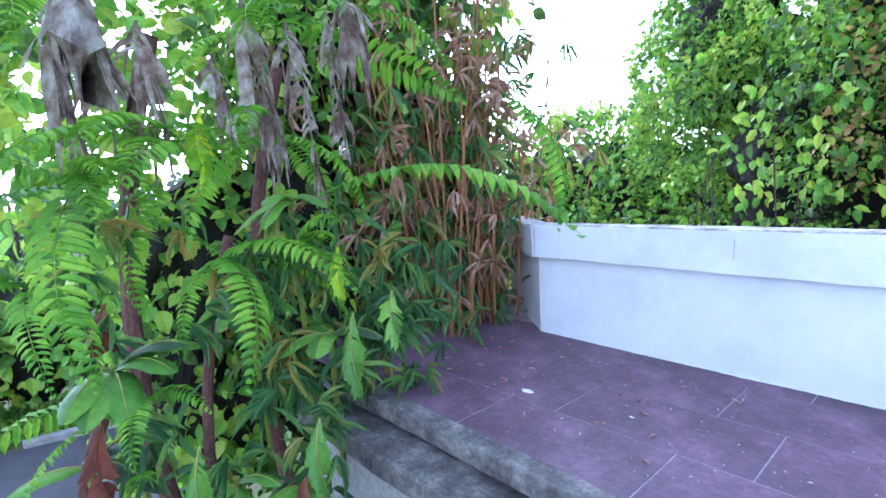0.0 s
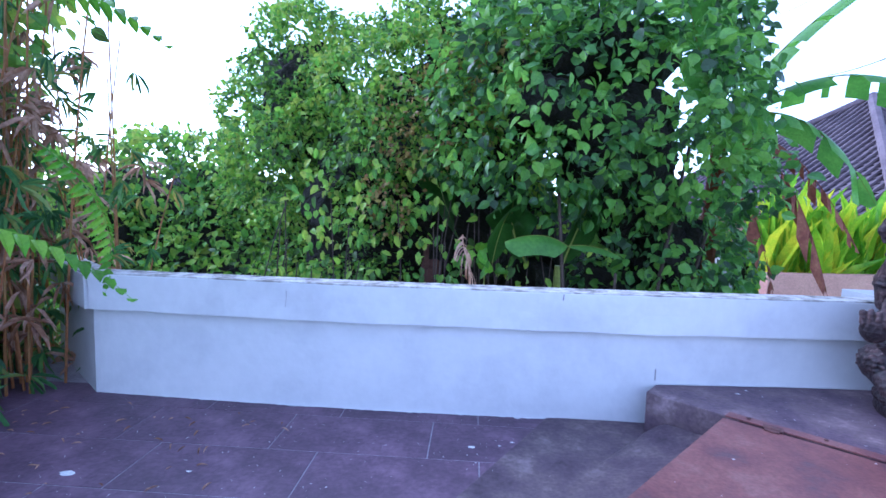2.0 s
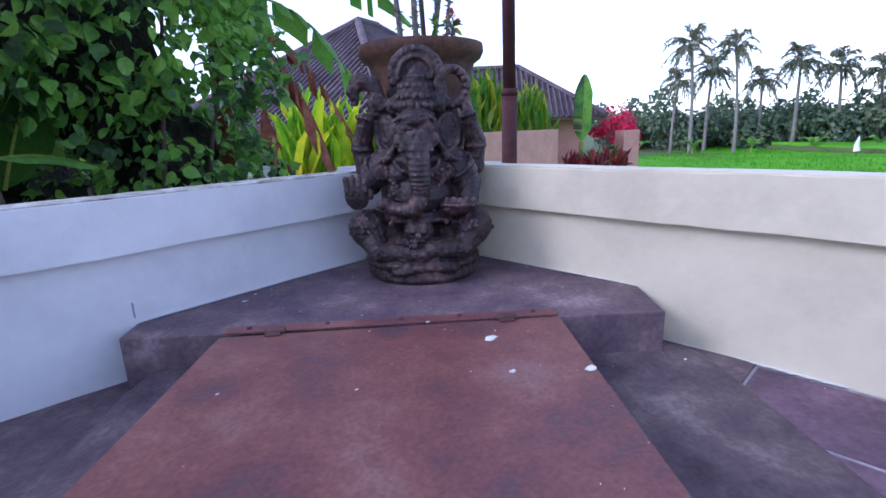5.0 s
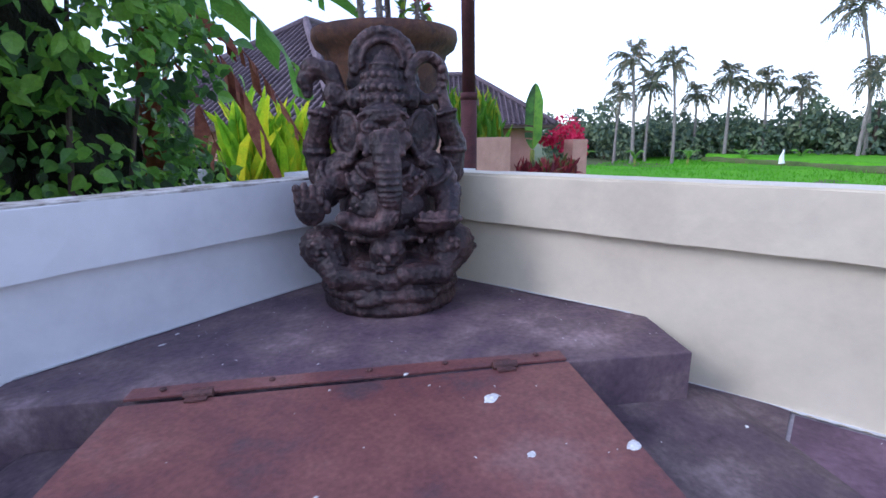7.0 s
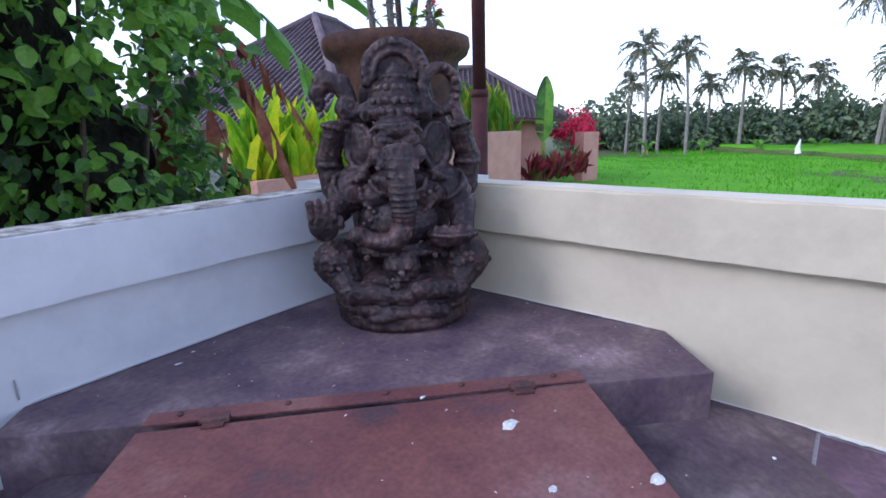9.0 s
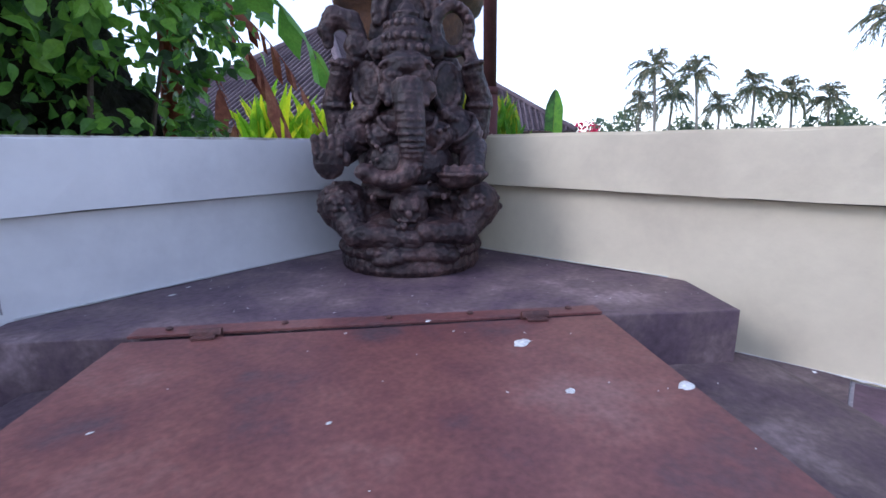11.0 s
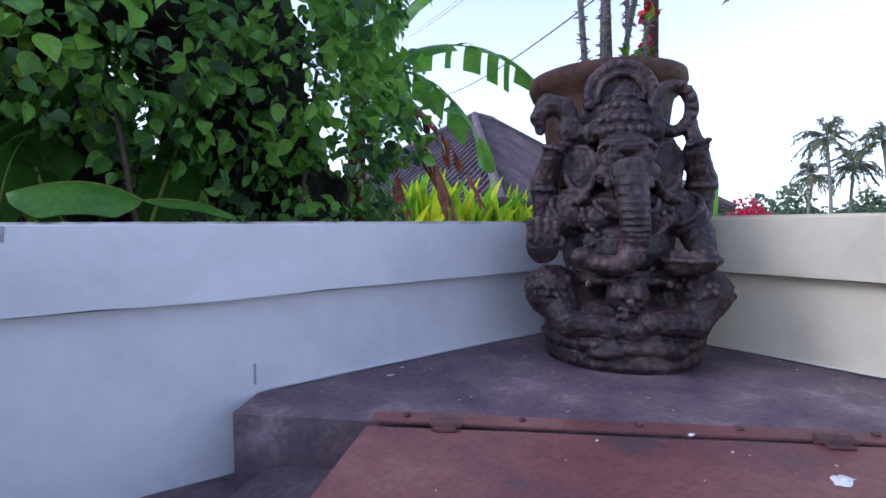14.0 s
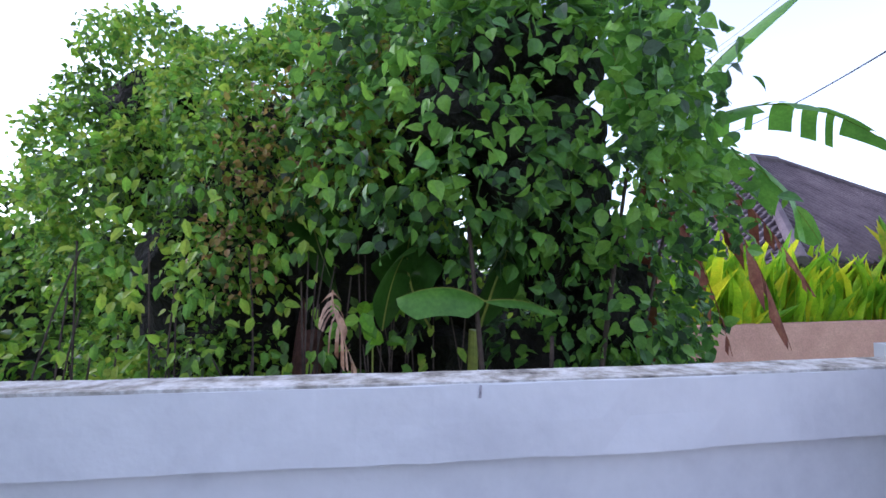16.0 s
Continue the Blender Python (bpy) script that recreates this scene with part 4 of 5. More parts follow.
part("vine_leaves", crown(clumps(local, 34, .34, (0, -1, .15), lambda p: p[0] > -.25 and p[2] < 3.05, 3.1), 98000, .062, .55, .7, (0, -.8, .35), .35, -.3, True), vine_leaf, thick)["kind"] = "stuff"
part("trunk", tube([(.05, -.8, 0), (.0, -.75, 1.6), (.15, -.5, 3.2)], [.16, .13, .1], 10), red_bark, thick)
part("vine_strand", join([tube(bezier((x, -1.35 - .1 * rng.random(), 2.2 + rng.random()), (x + .1 * rng.normal(), -1.5, 1.6), (x + .15 * rng.normal(), -1.4, .3 + rng.random()), 10), .006, 4) for x in rng.random(40) * 2.6 - 1.3]), bark, thick)
pend = []
for x in (-.95, -.45, .05, .35, .9):
    n = 90
    z = rng.random(n)
    p = np.stack([x + .1 * rng.normal(size=n), -1.45 + .09 * rng.normal(size=n), 1.75 + 1.9 * z], 1)
    pend.append(leaves(p, rng.normal(size=(n, 3)) * .5 + [0, -.3, -.8], rng.normal(size=(n, 3)) * .4 + [0, -1, .5], .08 + .05 * rng.random(n), .065))
part("hanging_vines", join(pend), vine_leaf, thick)
part("bronze_growth", crown([((.15, -1.35, 3.75), (.5, .25, .45)), ((-.25, -1.3, 3.2), (.3, .2, .5)), ((.5, -1.3, 4.3), (.45, .25, .3))], 900, .05, .5, .5, (0, -.8, .3), .5, -.2), bronze_leaf, thick)["kind"] = "stuff"

broad = [((3.35, 2.15, 1.5), (.80, .85, 1.1)), ((3.8, 2.4, .7), (.55, .7, 1.2)), ((3.85, 2.2, -.3), (.45, .45, .9)), ((3.3, 2.1, -.1), (.8, .6, 1.0)), ((3.2, 2.4, 2.5), (1.0, .9, .7)), ((2.75, 1.9, 1.9), (.7, .6, .5))]
shrub = empty("broadleaf_tree", pose(3.4, 2.3, GROUND), "dense dark green broad-leaved tree behind the parapet", "tree")
shift = np.array([3.4, 2.3, GROUND])
local = [(tuple(np.array(c) - shift), r) for c, r in broad]
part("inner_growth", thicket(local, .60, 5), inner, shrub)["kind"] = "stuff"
part("crown", crown(clumps(local, 26, .38, (0, -1, .15), lambda p: p[0] < -.15 and p[2] < 3.05, 3.3), 34000, .088, .55, .6, (0, -.8, .35), .35, -.3, True), broad_leaf, shrub)["kind"] = "stuff"
for x0, x1, y1, z1 in ((-.4, -.75, -.9, 3.3), (0, .3, -.7, 3.6), (.2, .7, -.4, 3.2), (-.2, -.3, -1.0, 2.6)):
    part("limb", tube(bezier((x0, -.3, 0), ((x0 + x1) / 2, y1 * .7, z1 * .55), (x1, y1, z1), 9), [.03 - .0024 * i for i in range(9)], 7), bark, shrub)
wild = empty("wild_banana", pose(2.68, 1.86, GROUND), "broad banana leaves half hidden in the thicket", "banana plant")
part("trunk", tube([(0, 0, 0), (.05, -.2, 2.6)], [.05, .03], 8), stem_green, wild)
banana_leaf("leaf", (.08, -.4, 2.78), (-.15, -.43, 2.86), (-.42, -.44, 2.80), .25, banana_leaf_mat, wild, 0, 1.2, 21)
banana_leaf("leaf", (.08, -.4, 2.78), (.3, -.38, 2.78), (.52, -.35, 2.70), .10, banana_leaf_mat, wild, .02, .9, 22)
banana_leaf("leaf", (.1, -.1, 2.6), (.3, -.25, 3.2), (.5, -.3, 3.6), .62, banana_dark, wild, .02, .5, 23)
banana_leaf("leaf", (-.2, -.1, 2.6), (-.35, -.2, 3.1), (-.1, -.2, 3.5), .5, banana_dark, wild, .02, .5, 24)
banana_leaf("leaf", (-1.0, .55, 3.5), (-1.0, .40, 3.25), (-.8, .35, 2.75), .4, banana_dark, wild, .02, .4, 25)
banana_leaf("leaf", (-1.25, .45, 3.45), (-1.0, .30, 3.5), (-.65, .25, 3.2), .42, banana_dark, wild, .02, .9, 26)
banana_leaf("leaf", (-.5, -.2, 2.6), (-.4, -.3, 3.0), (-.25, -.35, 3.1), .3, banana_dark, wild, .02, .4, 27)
banana_leaf("dead_leaf", (-.75, -.55, 2.85), (-.72, -.62, 2.7), (-.62, -.6, 2.45), .2, dry_leaf, wild, .4, .9, 28, "dry curled leaf")
sprig = empty("vine_sprig", pose(2.12, 1.85, GROUND), "fresh light green sprig rising over the parapet", "plant")
k = 9
part("stem", tube([(0, 0, 0), (.0, -.1, 2.7)], .006, 5), stem_green, sprig)
part("foliage", leaves(np.array([0, -.1, 2.62]) + rng.normal(size=(k, 3)) * .06, rng.normal(size=(k, 3)) + [0, -.2, .1], rng.normal(size=(k, 3)) * .4 + [0, -1, .8], .14, .1), fern_leaf, sprig)

low = [((-2.6, 6.5, .3), (2.2, 1.6, 1.75)), ((-.6, 6.2, .2), (1.6, 1.5, 1.8)), ((-4.5, 6.2, .2), (2.0, 1.5, 1.7)), ((-1.4, 4.9, -.6), (1.4, 1.0, 1.3))]
back = empty("low_thicket", pose(-2, 6, GROUND), "lower bright green bushes behind the terrace", "bush")
shift = np.array([-2, 6, GROUND])
local = [(tuple(np.array(c) - shift), r) for c, r in low]
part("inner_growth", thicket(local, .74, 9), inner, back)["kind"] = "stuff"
part("foliage", crown(clumps(local, 30, .45, (.2, -1, .15)), 26000, .12, .55, .6, (.2, -.8, .35), .35, -.3), vine_leaf, back)["kind"] = "stuff"

# ---- bamboo, ferns and dry leaves at the terrace corner ----
EYE0 = Vector((1.756, -2.322, .89))


def spot(az, el, d):
    """A place over the terrace corner as seen from the lookout, by bearing, height and reach."""
    a, e = math.radians(138.2 + 1.10 * (az - 133.7)), math.radians(-7.1 + 1.12 * (el + 8.9))
    return EYE0 + Vector((math.cos(a) * math.cos(e), math.sin(a) * math.cos(e), math.sin(e))) * d * .84


bam = empty("bamboo_clump", pose(-.85, .0, GROUND), "dense clump of thin tan bamboo with dark drooping leaves", "bamboo")
tips = []
for i in range(190):
    x, y = np.clip(rng.normal(size=2), -1.6, 1.6) * [.34, .38]
    lean = np.clip(rng.normal(size=2), -1.5, 1.5) * .22 + [-.15, -.02]
    h = 2.6 + 2.4 * rng.random()
    c = bezier((x, y, 0), (x + lean[0] * .4, y + lean[1] * .4, h * .55), (x + lean[0] * 1.5, y + lean[1] * 1.5, h), 9)
    part("culm", tube(c, [.010 - .0007 * j for j in range(9)], 5), culm_tan, bam)
    tips += c[3:]
tips = np.array(tips)


def fans(centres, per, length, width, mat_name):
    """Drooping fans of narrow leaves, several on each twig end."""
    c = np.repeat(centres, per, 0)
    out = rng.normal(size=(len(centres), 3)) * [1, 1, .4]
    d = np.repeat(unit(out), per, 0) * .9 + rng.normal(size=c.shape) * .55 + [0, 0, -.75]
    return leaves(c, d, rng.normal(size=c.shape) * .5 + [0, 0, 1.2], length * (.7 + .6 * rng.random(len(c))), width)


pick = tips[rng.integers(0, len(tips), 1300)] + rng.normal(size=(1300, 3)) * [.2, .2, .2]
pick = pick[pick[:, 0] < .74]
part("leaves", fans(pick, 7, .155, .019, 0), bamboo_leaf, bam)["kind"] = "stuff"
pick = tips[rng.integers(0, len(tips), 900)] + rng.normal(size=(900, 3)) * [.2, .2, .25]
pick = pick[pick[:, 0] < .72]
part("dry_leaves", fans(pick, 5, .17, .022, 0), dry_leaf, bam)["kind"] = "stuff"
# the skirt of leaves hanging over the floor and the wall end
skirt = np.array([spot(az, el, d) for az, el, d in zip(124 + 32 * rng.random(300), -31 + 24 * rng.random(300), 2.35 + .45 * rng.random(300))]) - np.array((-.85, .0, GROUND))
skirt = skirt[(skirt[:, 2] > 2.06) & (skirt[:, 0] < 1.0)]
part("skirt_leaves", fans(skirt, 8, .14, .019, 0), bamboo_leaf, bam)["kind"] = "stuff"

mass = [((-1.5, -.75, .3), (.7, .7, 2.2)), ((-1.35, .2, .7), (.6, .6, 2.0)), ((-1.8, -1.35, .0), (.65, .65, 1.9)), ((-1.5, -.6, 1.9), (.9, .8, .8)), ((-2.0, -1.7, 1.3), (.7, .8, 1.1)), ((-1.2, .2, 2.3), (.8, .6, .6)), ((-1.7, -1.9, 1.9), (.7, .7, .8))]
jungle = empty("jungle_clump", pose(-1.3, -.5, GROUND), "tangled clump of shaded tropical growth", "thicket")
shift = np.array([-1.3, -.5, GROUND])
local = [(tuple(np.array(c) - shift), r) for c, r in mass]
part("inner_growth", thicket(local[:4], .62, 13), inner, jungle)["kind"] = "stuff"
part("foliage", crown(local, 12000, .10, .6, .8, (.7, -.6, .1), gaps=-.45, full=True), vine_leaf, jungle)["kind"] = "stuff"
for az, el0, el1, d, r in ((161, -45, 12, 2.8, .035), (156, -50, -6, 2.7, .022), (150, -45, 10, 2.9, .03), (166.5, -40, -18, 2.6, .022)):
    part("trunk", tube(bezier(spot(az - 3, el0, d) - Vector(shift), spot(az + 4, (el0 + el1) / 2, d) - Vector(shift), spot(az, el1, d) - Vector(shift), 10), r, 9), red_bark, jungle)


def frond(k, length, leaflet, width, arch, seed):
    """A fern frond mesh along x, arching down, with two rows of leaflets."""
    r = np.random.default_rng(seed)
    rib = bezier((0, 0, 0), (length * .5, 0, arch * .55), (length * .92, 0, -arch * .35), k + 2)
    pts = np.array(rib)
    t = np.gradient(pts, axis=0)
    base, d, ln = [], [], []
    for i in range(2, k + 2):
        s = leaflet * math.sin(math.pi * min(1, .18 + .82 * (i / (k + 1)))) ** .7
        for w in (-1, 1):
            base.append(pts[i])
            d.append(unit(t[i]) * .35 + np.array([0, w, -.25]) + r.normal(size=3) * .08)
            ln.append(max(.015, s))
    ln = np.array(ln)
    return join([tube(rib, [.004 * (1 - .8 * i / (k + 1)) for i in range(k + 2)], 5), leaves(np.array(base), np.array(d), np.tile([0, 0, 1.0], (len(base), 1)), ln, width)])


kinds = []
for s, (k, ln, lf, w) in enumerate([(19, .75, .12, .034), (21, .95, .135, .038), (16, .55, .10, .032), (24, .85, .10, .028)]):
    me = bpy.data.meshes.new("frond")
    v, f = frond(k, ln, lf, w, .22, s)
    me.from_pydata([tuple(q) for q in v], [], f)
    me.materials.append(fern_leaf)
    kinds.append(me)


def fern(az, el, d, n, size, seed, hang=.0, aim=None):
    r = np.random.default_rng(seed)
    base = spot(az, el, d)
    p = empty("fern", Matrix.Translation(base), "bright green sword fern with arching fronds", "fern", "ferns in the clump")
    for i in range(n):
        f = new("frond", kinds[r.integers(0, 4)])
        f.parent = p
        turn = (aim if aim is not None else az - 180) + r.normal() * 55
        f.matrix_basis = pose(0, 0, 0, r.normal() * 18, -35 + r.random() * 60 + hang, turn) @ Matrix.Scale(size * (.8 + .4 * r.random()), 4)
    return p


def lone_frond(az, el, d, turn, pitch, size, kind, roll=0):
    """One long frond that leans out of the clump."""
    p = empty("fern", Matrix.Translation(spot(az, el, d)), "single long bright fern frond leaning out of the clump", "fern", "ferns in the clump")
    f = new("frond", kinds[kind])
    f.parent = p
    f.matrix_basis = pose(0, 0, 0, roll, pitch, turn) @ Matrix.Scale(size, 4)


for i, (az, el, d, n, s, h) in enumerate([(172, 11, 2.5, 8, .8, 20), (177, 4, 2.4, 6, .8, 35), (160, 15, 2.6, 8, .8, 10), (150, 12, 2.5, 6, .75, 25), (168, -1, 2.4, 6, .7, 20), (160, 2, 2.45, 6, .75, 25),
                                          (157, -8, 2.4, 5, .65, 20), (172, -9, 2.35, 5, .6, 10), (146, 15, 2.5, 5, .8, 15), (165, -20, 2.3, 4, .5, 30), (149, -9, 2.4, 4, .5, 10), (152, 4, 2.4, 4, .7, 30)]):
    fern(az, el, d, n, s, i + 3, h)
lone_frond(147, -2.5, 2.3, 40, 6, 1.15, 1)
lone_frond(141, 14.5, 2.45, 36, -8, 1.05, 1)
lone_frond(127, 7, 2.3, 10, 62, .65, 1)
lone_frond(178, 2, 2.2, -60, 68, .85, 3)
lone_frond(161, 0, 2.3, 215, 66, .62, 1)
lone_frond(165, -27, 2.15, 200, 30, .4, 2)

# dry banana leaves hanging in the clump
dead = empty("dry_banana_leaves", Matrix.Translation(spot(158, 17, 2.45)), "grey-brown dead banana leaves hanging in tatters", "dead leaves")
o = Vector(spot(158, 17, 2.45))
for i, (az, e0, e1, w, q) in enumerate([(153, 16, 3, .22, 0), (151.5, 12, 1, .17, 1), (168, 14, 1.5, .20, 2), (174, 14, 4, .12, 3), (145, 15, 1, .13, 4), (147.5, 8, -4.5, .09, 5), (162, 13, 5, .26, 6), (166, 17, 7, .28, 7), (143, 16, 12, .24, 8), (156, 11, 4, .15, 9), (149, 14, 7, .2, 10)]):
    a, c = spot(az, e0, 2.42), spot(az - 1.2, e1, 2.36)
    banana_leaf("tatter", a - o, (a + c) / 2 - o + Vector((.05, -.04, .02)), c - o, w * .9, grey_leaf, dead, .35, 1.5, 40 + q, ragged=.9)

# broad-leaved seedlings low in the clump
for i, (az, el, d, n, ln, w) in enumerate([(167, -17, 2.3, 7, .28, .10), (147, -17, 2.4, 4, .22, .10), (158, -29, 2.3, 4, .2, .06), (155, -12, 2.4, 5, .2, .07), (163, -31, 2.3, 5, .18, .06), (151, -31, 2.3, 5, .17, .06),
                                           (150, -3, 2.35, 4, .22, .07), (170, -24, 2.5, 5, .25, .1)]):
    p = empty("ginger_plant", Matrix.Translation(spot(az, el, d)), "green broad-leaved ginger shoot in the clump", "plant", "shoots in the clump")
    part("stalk", tube([(0, 0, .02), (-.05, .03, -.3), (-.12, .08, -.7)], .012, 6), stem_green, p)
    for j in range(n):
        a = math.radians(az - 180 + rng.normal() * 60)
        up = rng.random() * .9 - .45
        banana_leaf("leaf", (0, 0, 0), (.5 * ln * math.cos(a), .5 * ln * math.sin(a), ln * (up * .5 + .12)), (ln * math.cos(a), ln * math.sin(a), ln * (up - .1)), w, banana_leaf_mat if j % 2 else broad_leaf, p, .0, .35, 60 + i * 9 + j)
for i, (az, el, d, ln, w, m) in enumerate([(167, -11, 2.3, .14, .11, rust_leaf), (168.5, -21, 2.25, .22, .12, rust_leaf), (157.5, 6, 2.3, .24, .11, croton_leaf), (151, -30, 2.2, .12, .09, rust_leaf), (145.5, -8, 2.3, .2, .08, croton_leaf), (144.5, -15, 2.2, .30, .11, banana_leaf_mat), (149, -25, 2.15, .26, .10, banana_leaf_mat), (161, -25, 2.1, .24, .10, banana_leaf_mat), (140, -13, 2.3, .2, .11, broad_leaf)]):
    s0 = spot(az, el, d)
    p = empty("fallen_leaf", Matrix.Translation(s0), "curled orange-brown leaf caught in the clump" if m is rust_leaf else "broad green or yellowing leaf hanging in the clump", "leaf", "caught leaves")
    banana_leaf("blade", (0, 0, 0), (.02, -.03, -ln * .5), (.05, -.01, -ln), w, m, p, .05, .6, 90 + i, ragged=.5)
nodding = np.array([spot(az, el, d) for az, el, d in zip(143 + 26 * rng.random(60), -34 + 32 * rng.random(60), 2.2 + .25 * rng.random(60))])
tw = empty("bamboo_twigs", Matrix.Translation(spot(150, -34, 2.4)), "low bamboo twigs with fresh green leaf fans", "bamboo")
part("leaves", fans(nodding - np.array(spot(150, -34, 2.4)), 6, .16, .022, 0), bamboo_leaf, tw)["kind"] = "stuff"

# ---- lane beside the terrace ----
tagged(part("road", prism([(-5.9, -2.4), (-5.55, -.9), (-2.2, -.9), (-2.0, -9), (-7.5, -9)], GROUND - .02, GROUND + .012), asphalt), "narrow dark asphalt lane", "road", kind="structure")
tagged(part("kerb", roughen(cut_long(prism([(-6.05, -2.5), (-5.9, -2.5), (-5.55, -.8), (-5.7, -.8)], GROUND, GROUND + .1, .015), .3), .01, 3), kerb_stone), "pale stone kerb beside the lane", "kerb", kind="structure")
post = tagged(part("wooden_post", roughen(cut_long(prism([(-.034, -.034), (.034, -.034), (.034, .034), (-.034, .034)], 0, 2.32, .01), .1), .006, 8), bark), "weathered grey wooden post with a split top", "post")
post.matrix_world = pose(-.38, -2.60, GROUND)
hedge_blobs = [((-7.6, -2.2, -1.0), (1.0, 1.3, 1.2)), ((-7.2, -.6, -.8), (1.2, 1.2, 1.5)), ((-7.5, -3.6, -.9), (1.0, 1.2, 1.5))]
hedge = empty("hedge", pose(-7.4, -2, GROUND), "dark green shrubs with red flowers across the lane", "hedge")
local = [(tuple(np.array(c) - np.array([-7.4, -2, GROUND])), r) for c, r in hedge_blobs]
part("inner_growth", thicket(local, .74, 17), inner, hedge)["kind"] = "stuff"
part("foliage", crown(local, 3000, .2, .35, .6, (1, 0, .1)), vine_leaf, hedge)["kind"] = "stuff"
verge = np.stack([-7.2 + 1.25 * rng.random(1500), -3.2 + 3.4 * rng.random(1500), np.full(1500, GROUND)], 1)
tagged(part("grass_verge", leaves(verge, rng.normal(size=verge.shape) * .5 + [0, 0, 1], rand_dirs(len(verge)), .22, .03), vine_leaf), "rough green grass verge", "grass", kind="stuff")

# ---- floor tiles, last ----
W, D = .69, .35
lines = [-1.17, -.835, -.48, -.13, .22]


def tile_mesh(w, d):
    bm = prism([(0, 0), (w, 0), (w, d), (0, d)], -.012, 0.0, .0015)
    me = bpy.data.meshes.new("tile")
    bm.to_mesh(me)
    bm.free()
    me.materials.append(slate)
    return me


gap = .0052
for r in range(4):
    y0, y1 = lines[r], lines[r + 1]
    me = tile_mesh(W - gap, min(y1, .12) - y0 - gap)
    x = -.69 if r % 2 else -.91
    while x < 2.75:
        o = new("tile", me)
        o.parent = floor
        o.location = (x, y0, abs(rng.normal()) * .0007)
        x += W
screed = [(2.42, -.01), (2.93, -.01), (2.86, -.16), (3.1, -.36), (2.1, -1.66), (1.75, -1.15)]
def screed_ramp(inner_s, outer_s, reach, height):
    """Cement feathered up against the hatch side and the plinth, running out flat."""
    bm = bmesh.new()
    k, n = 9, 16
    grid = []
    for j in range(n):
        d = -.03 + (reach + .03) * j / (n - 1)
        row = []
        for i in range(k):
            u = i / (k - 1)
            fall = max(u ** 1.3 * min(1, max(0, d) / .42) ** .8, min(1, max(0, u - .7) / .3) ** 2)
            x, y = on_hatch(inner_s + (outer_s - inner_s) * u, d)
            row.append(bm.verts.new((x, y, max(.007, height * (1 - fall) * (1 - .35 * j / (n - 1)) + .006 * noise.noise(Vector((x * 9, y * 9, 1)))))))
        grid.append(row)
    for j in range(n - 1):
        for i in range(k - 1):
            bm.faces.new((grid[j][i], grid[j][i + 1], grid[j + 1][i + 1], grid[j + 1][i]))
    skirt = bmesh.ops.extrude_edge_only(bm, edges=[e for e in bm.edges if e.is_boundary])
    for v in skirt["geom"]:
        if isinstance(v, bmesh.types.BMVert):
            v.co.z = -.006
    bmesh.ops.recalc_face_normals(bm, faces=bm.faces)
    return bm


tagged(part("screed_ramp_west", screed_ramp(.03, -.30, 1.62, .085), cement, smooth=False), "rough grey cement ramp feathered up to the hatch", "cement ramp", kind="structure")
tagged(part("screed_ramp_east", screed_ramp(.97, 1.50, 1.62, .062), cement, smooth=False), "rough grey cement ramp feathered up to the hatch", "cement ramp", kind="structure")
tagged(part("screed", roughen(cut_long(prism(screed, -.005, .006, .002), .1), .003, 6), cement), "rough grey cement patch beside the hatch", "cement patch", kind="structure")
tagged(part("screed_east", roughen(cut_long(prism([(3.95, -1.10), (4.44, -1.17), (4.455, -1.61), (1.72, -1.61), (1.72, -1.19), (3.85, -1.19)], -.005, .006, .002), .1), .003, 6), cement), "rough grey cement patch on the far side", "cement patch", kind="structure")
me = tile_mesh(.56, .44)
for i in range(6):
    for j in range(7):
        x = 1.75 + i * .575 + (j % 2) * .25
        if x > 4.36 or j == 6:
            continue
        o = new("tile", me if x < 3.88 else tile_mesh(4.44 - x, .44))
        o.parent = floor
        o.location = (x, -1.62 - j * .455 - .44, abs(rng.normal()) * .0007)
flecks = np.stack([2.0 + 2.5 * rng.random(120), -2.0 + 2.0 * rng.random(120), np.zeros(120)], 1)
rel = flecks[:, :2] - np.array(H0[:2])
axis = np.array((H1 - H0).normalized()[:2])
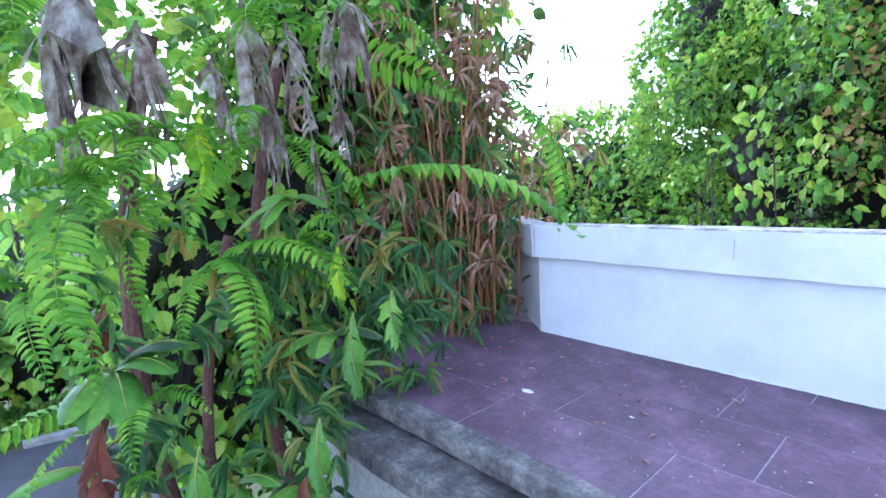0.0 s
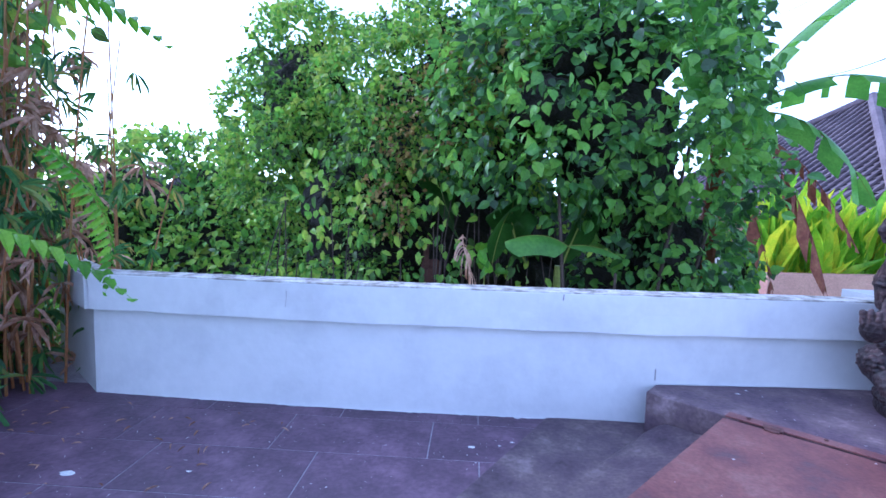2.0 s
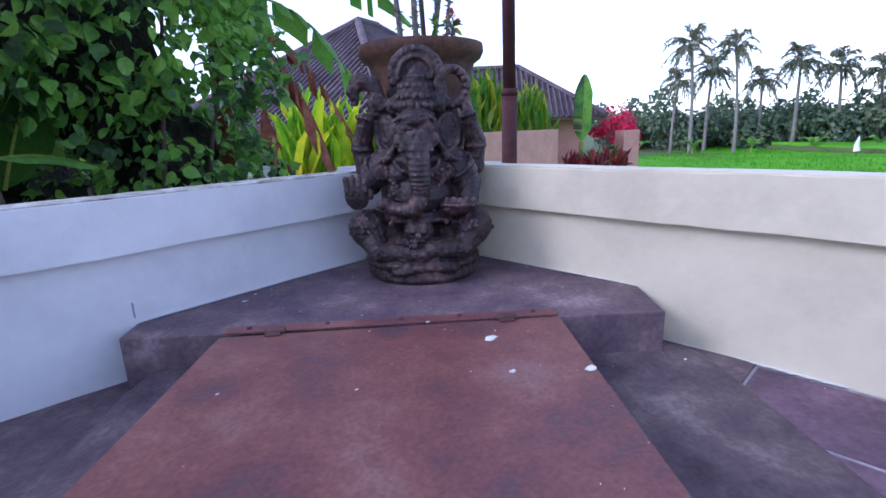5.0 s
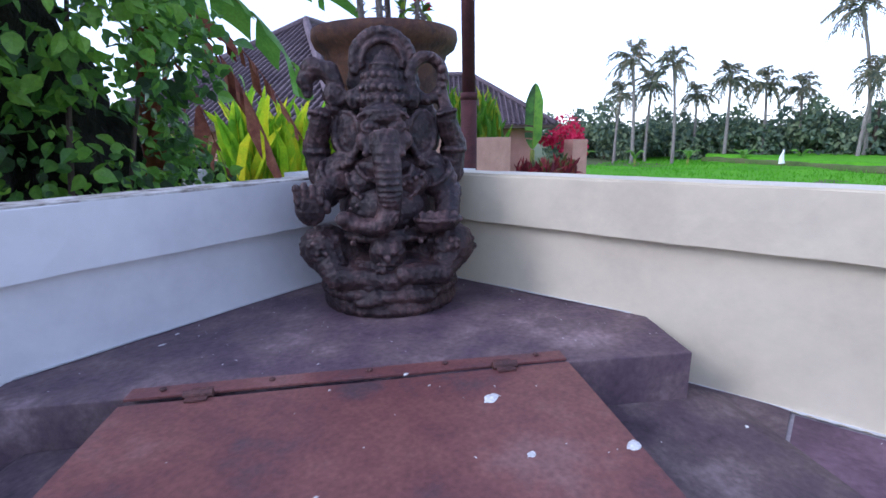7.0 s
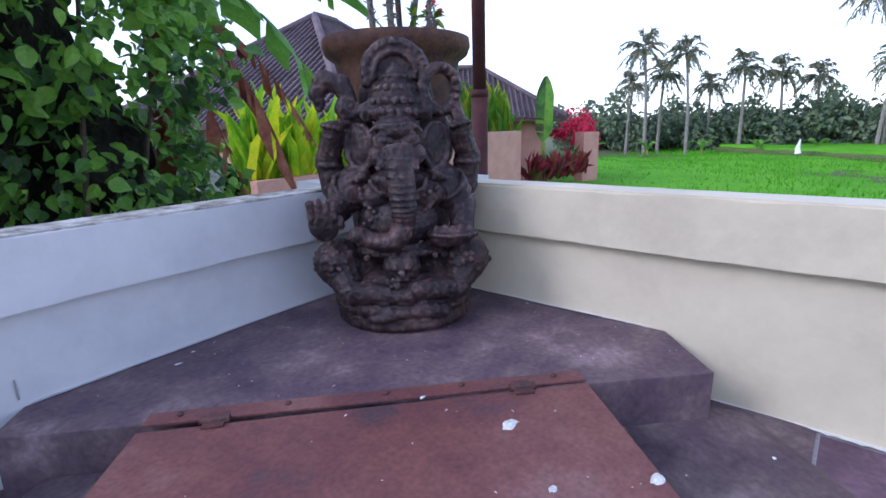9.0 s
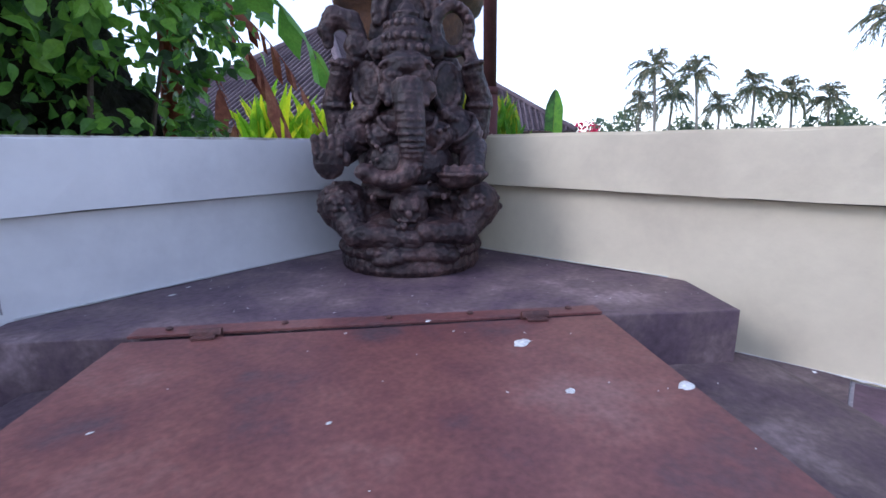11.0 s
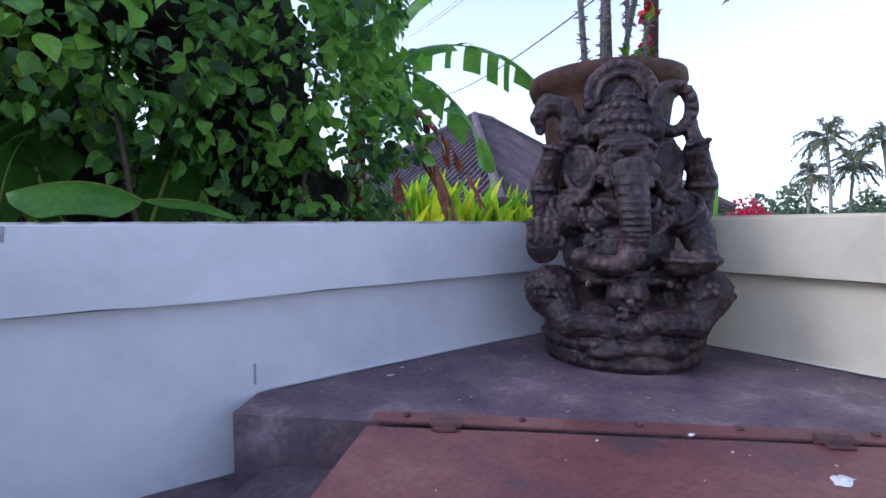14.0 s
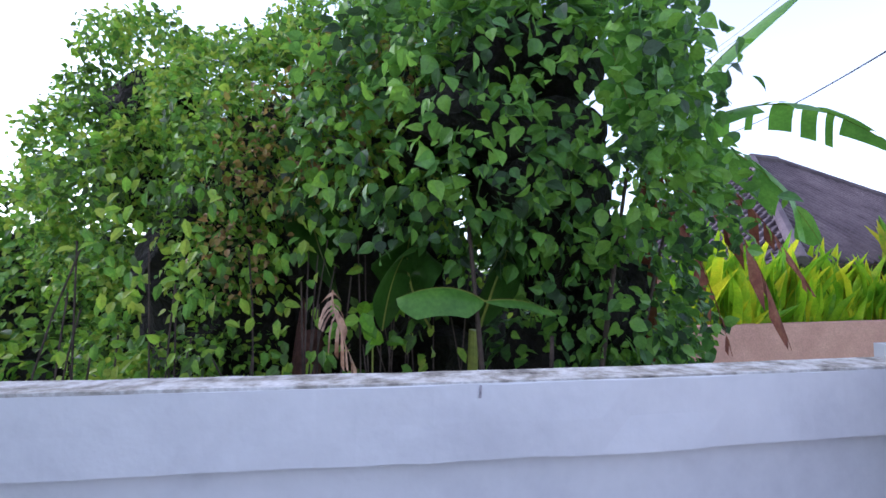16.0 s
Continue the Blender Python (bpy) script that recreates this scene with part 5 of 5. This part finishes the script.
across, down = rel @ axis, rel @ np.array(HD[:2])
plate_hit = (across > .02) & (across < 1.18) & (down > .03) & (down < 1.6)
floor_hit = (flecks[:, 0] < 2.4) | (flecks[:, 1] < -1.5)
flecks[:, 2] = np.where(plate_hit, .2112, .008)
flecks = flecks[plate_hit | floor_hit]
tagged(part("paint_flecks", leaves(flecks, rng.normal(size=flecks.shape) * [1, 1, 0], np.tile([0, 0, 1.0], (len(flecks), 1)), .003 + .007 * rng.random(len(flecks)) ** 3, .003), dropping), "scattered tiny white paint flecks", "paint flecks", kind="stuff")
specks = np.stack([3.0 + 1.55 * rng.random(170), -1.25 + 1.35 * rng.random(170), np.full(170, .2068)], 1)
inside = ((specks[:, :2] - np.array(H0[:2])) @ np.array(HD[:2]) < -.09) & (specks[:, 1] < .08 * (specks[:, 0] - 3)) & (specks[:, 0] < 4.42)
specks = specks[inside & (np.hypot(specks[:, 0] - 4.085, specks[:, 1] + .300) > .27)]
tagged(part("plinth_specks", leaves(specks, rng.normal(size=specks.shape) * [1, 1, 0], np.tile([0, 0, 1.0], (len(specks), 1)), .003 + .009 * rng.random(len(specks)) ** 4, .004), dropping), "tiny pale specks on the plinth", "specks", kind="stuff")
tile_specks = np.stack([.1 + 2.2 * rng.random(260), -1.1 + 1.05 * rng.random(260), np.full(260, .0035)], 1)
tagged(part("floor_specks", leaves(tile_specks, rng.normal(size=tile_specks.shape) * [1, 1, 0], np.tile([0, 0, 1.0], (260, 1)), .003 + .012 * rng.random(260) ** 4, .004), dropping), "tiny pale specks on the tiles", "specks", kind="stuff")
litter = np.stack([-.15 + 1.3 * rng.random(60) ** 1.6, -1.1 + 1.0 * rng.random(60), np.full(60, .006)], 1)
tagged(part("leaf_litter", leaves(litter, rng.normal(size=litter.shape) * [1, 1, .08], np.tile([0, 0, 1.0], (60, 1)) + rng.normal(size=(60, 3)) * .2, .02 + .04 * rng.random(60), .009), dry_leaf), "small dry bamboo leaves fallen on the tiles", "leaf litter", kind="stuff")
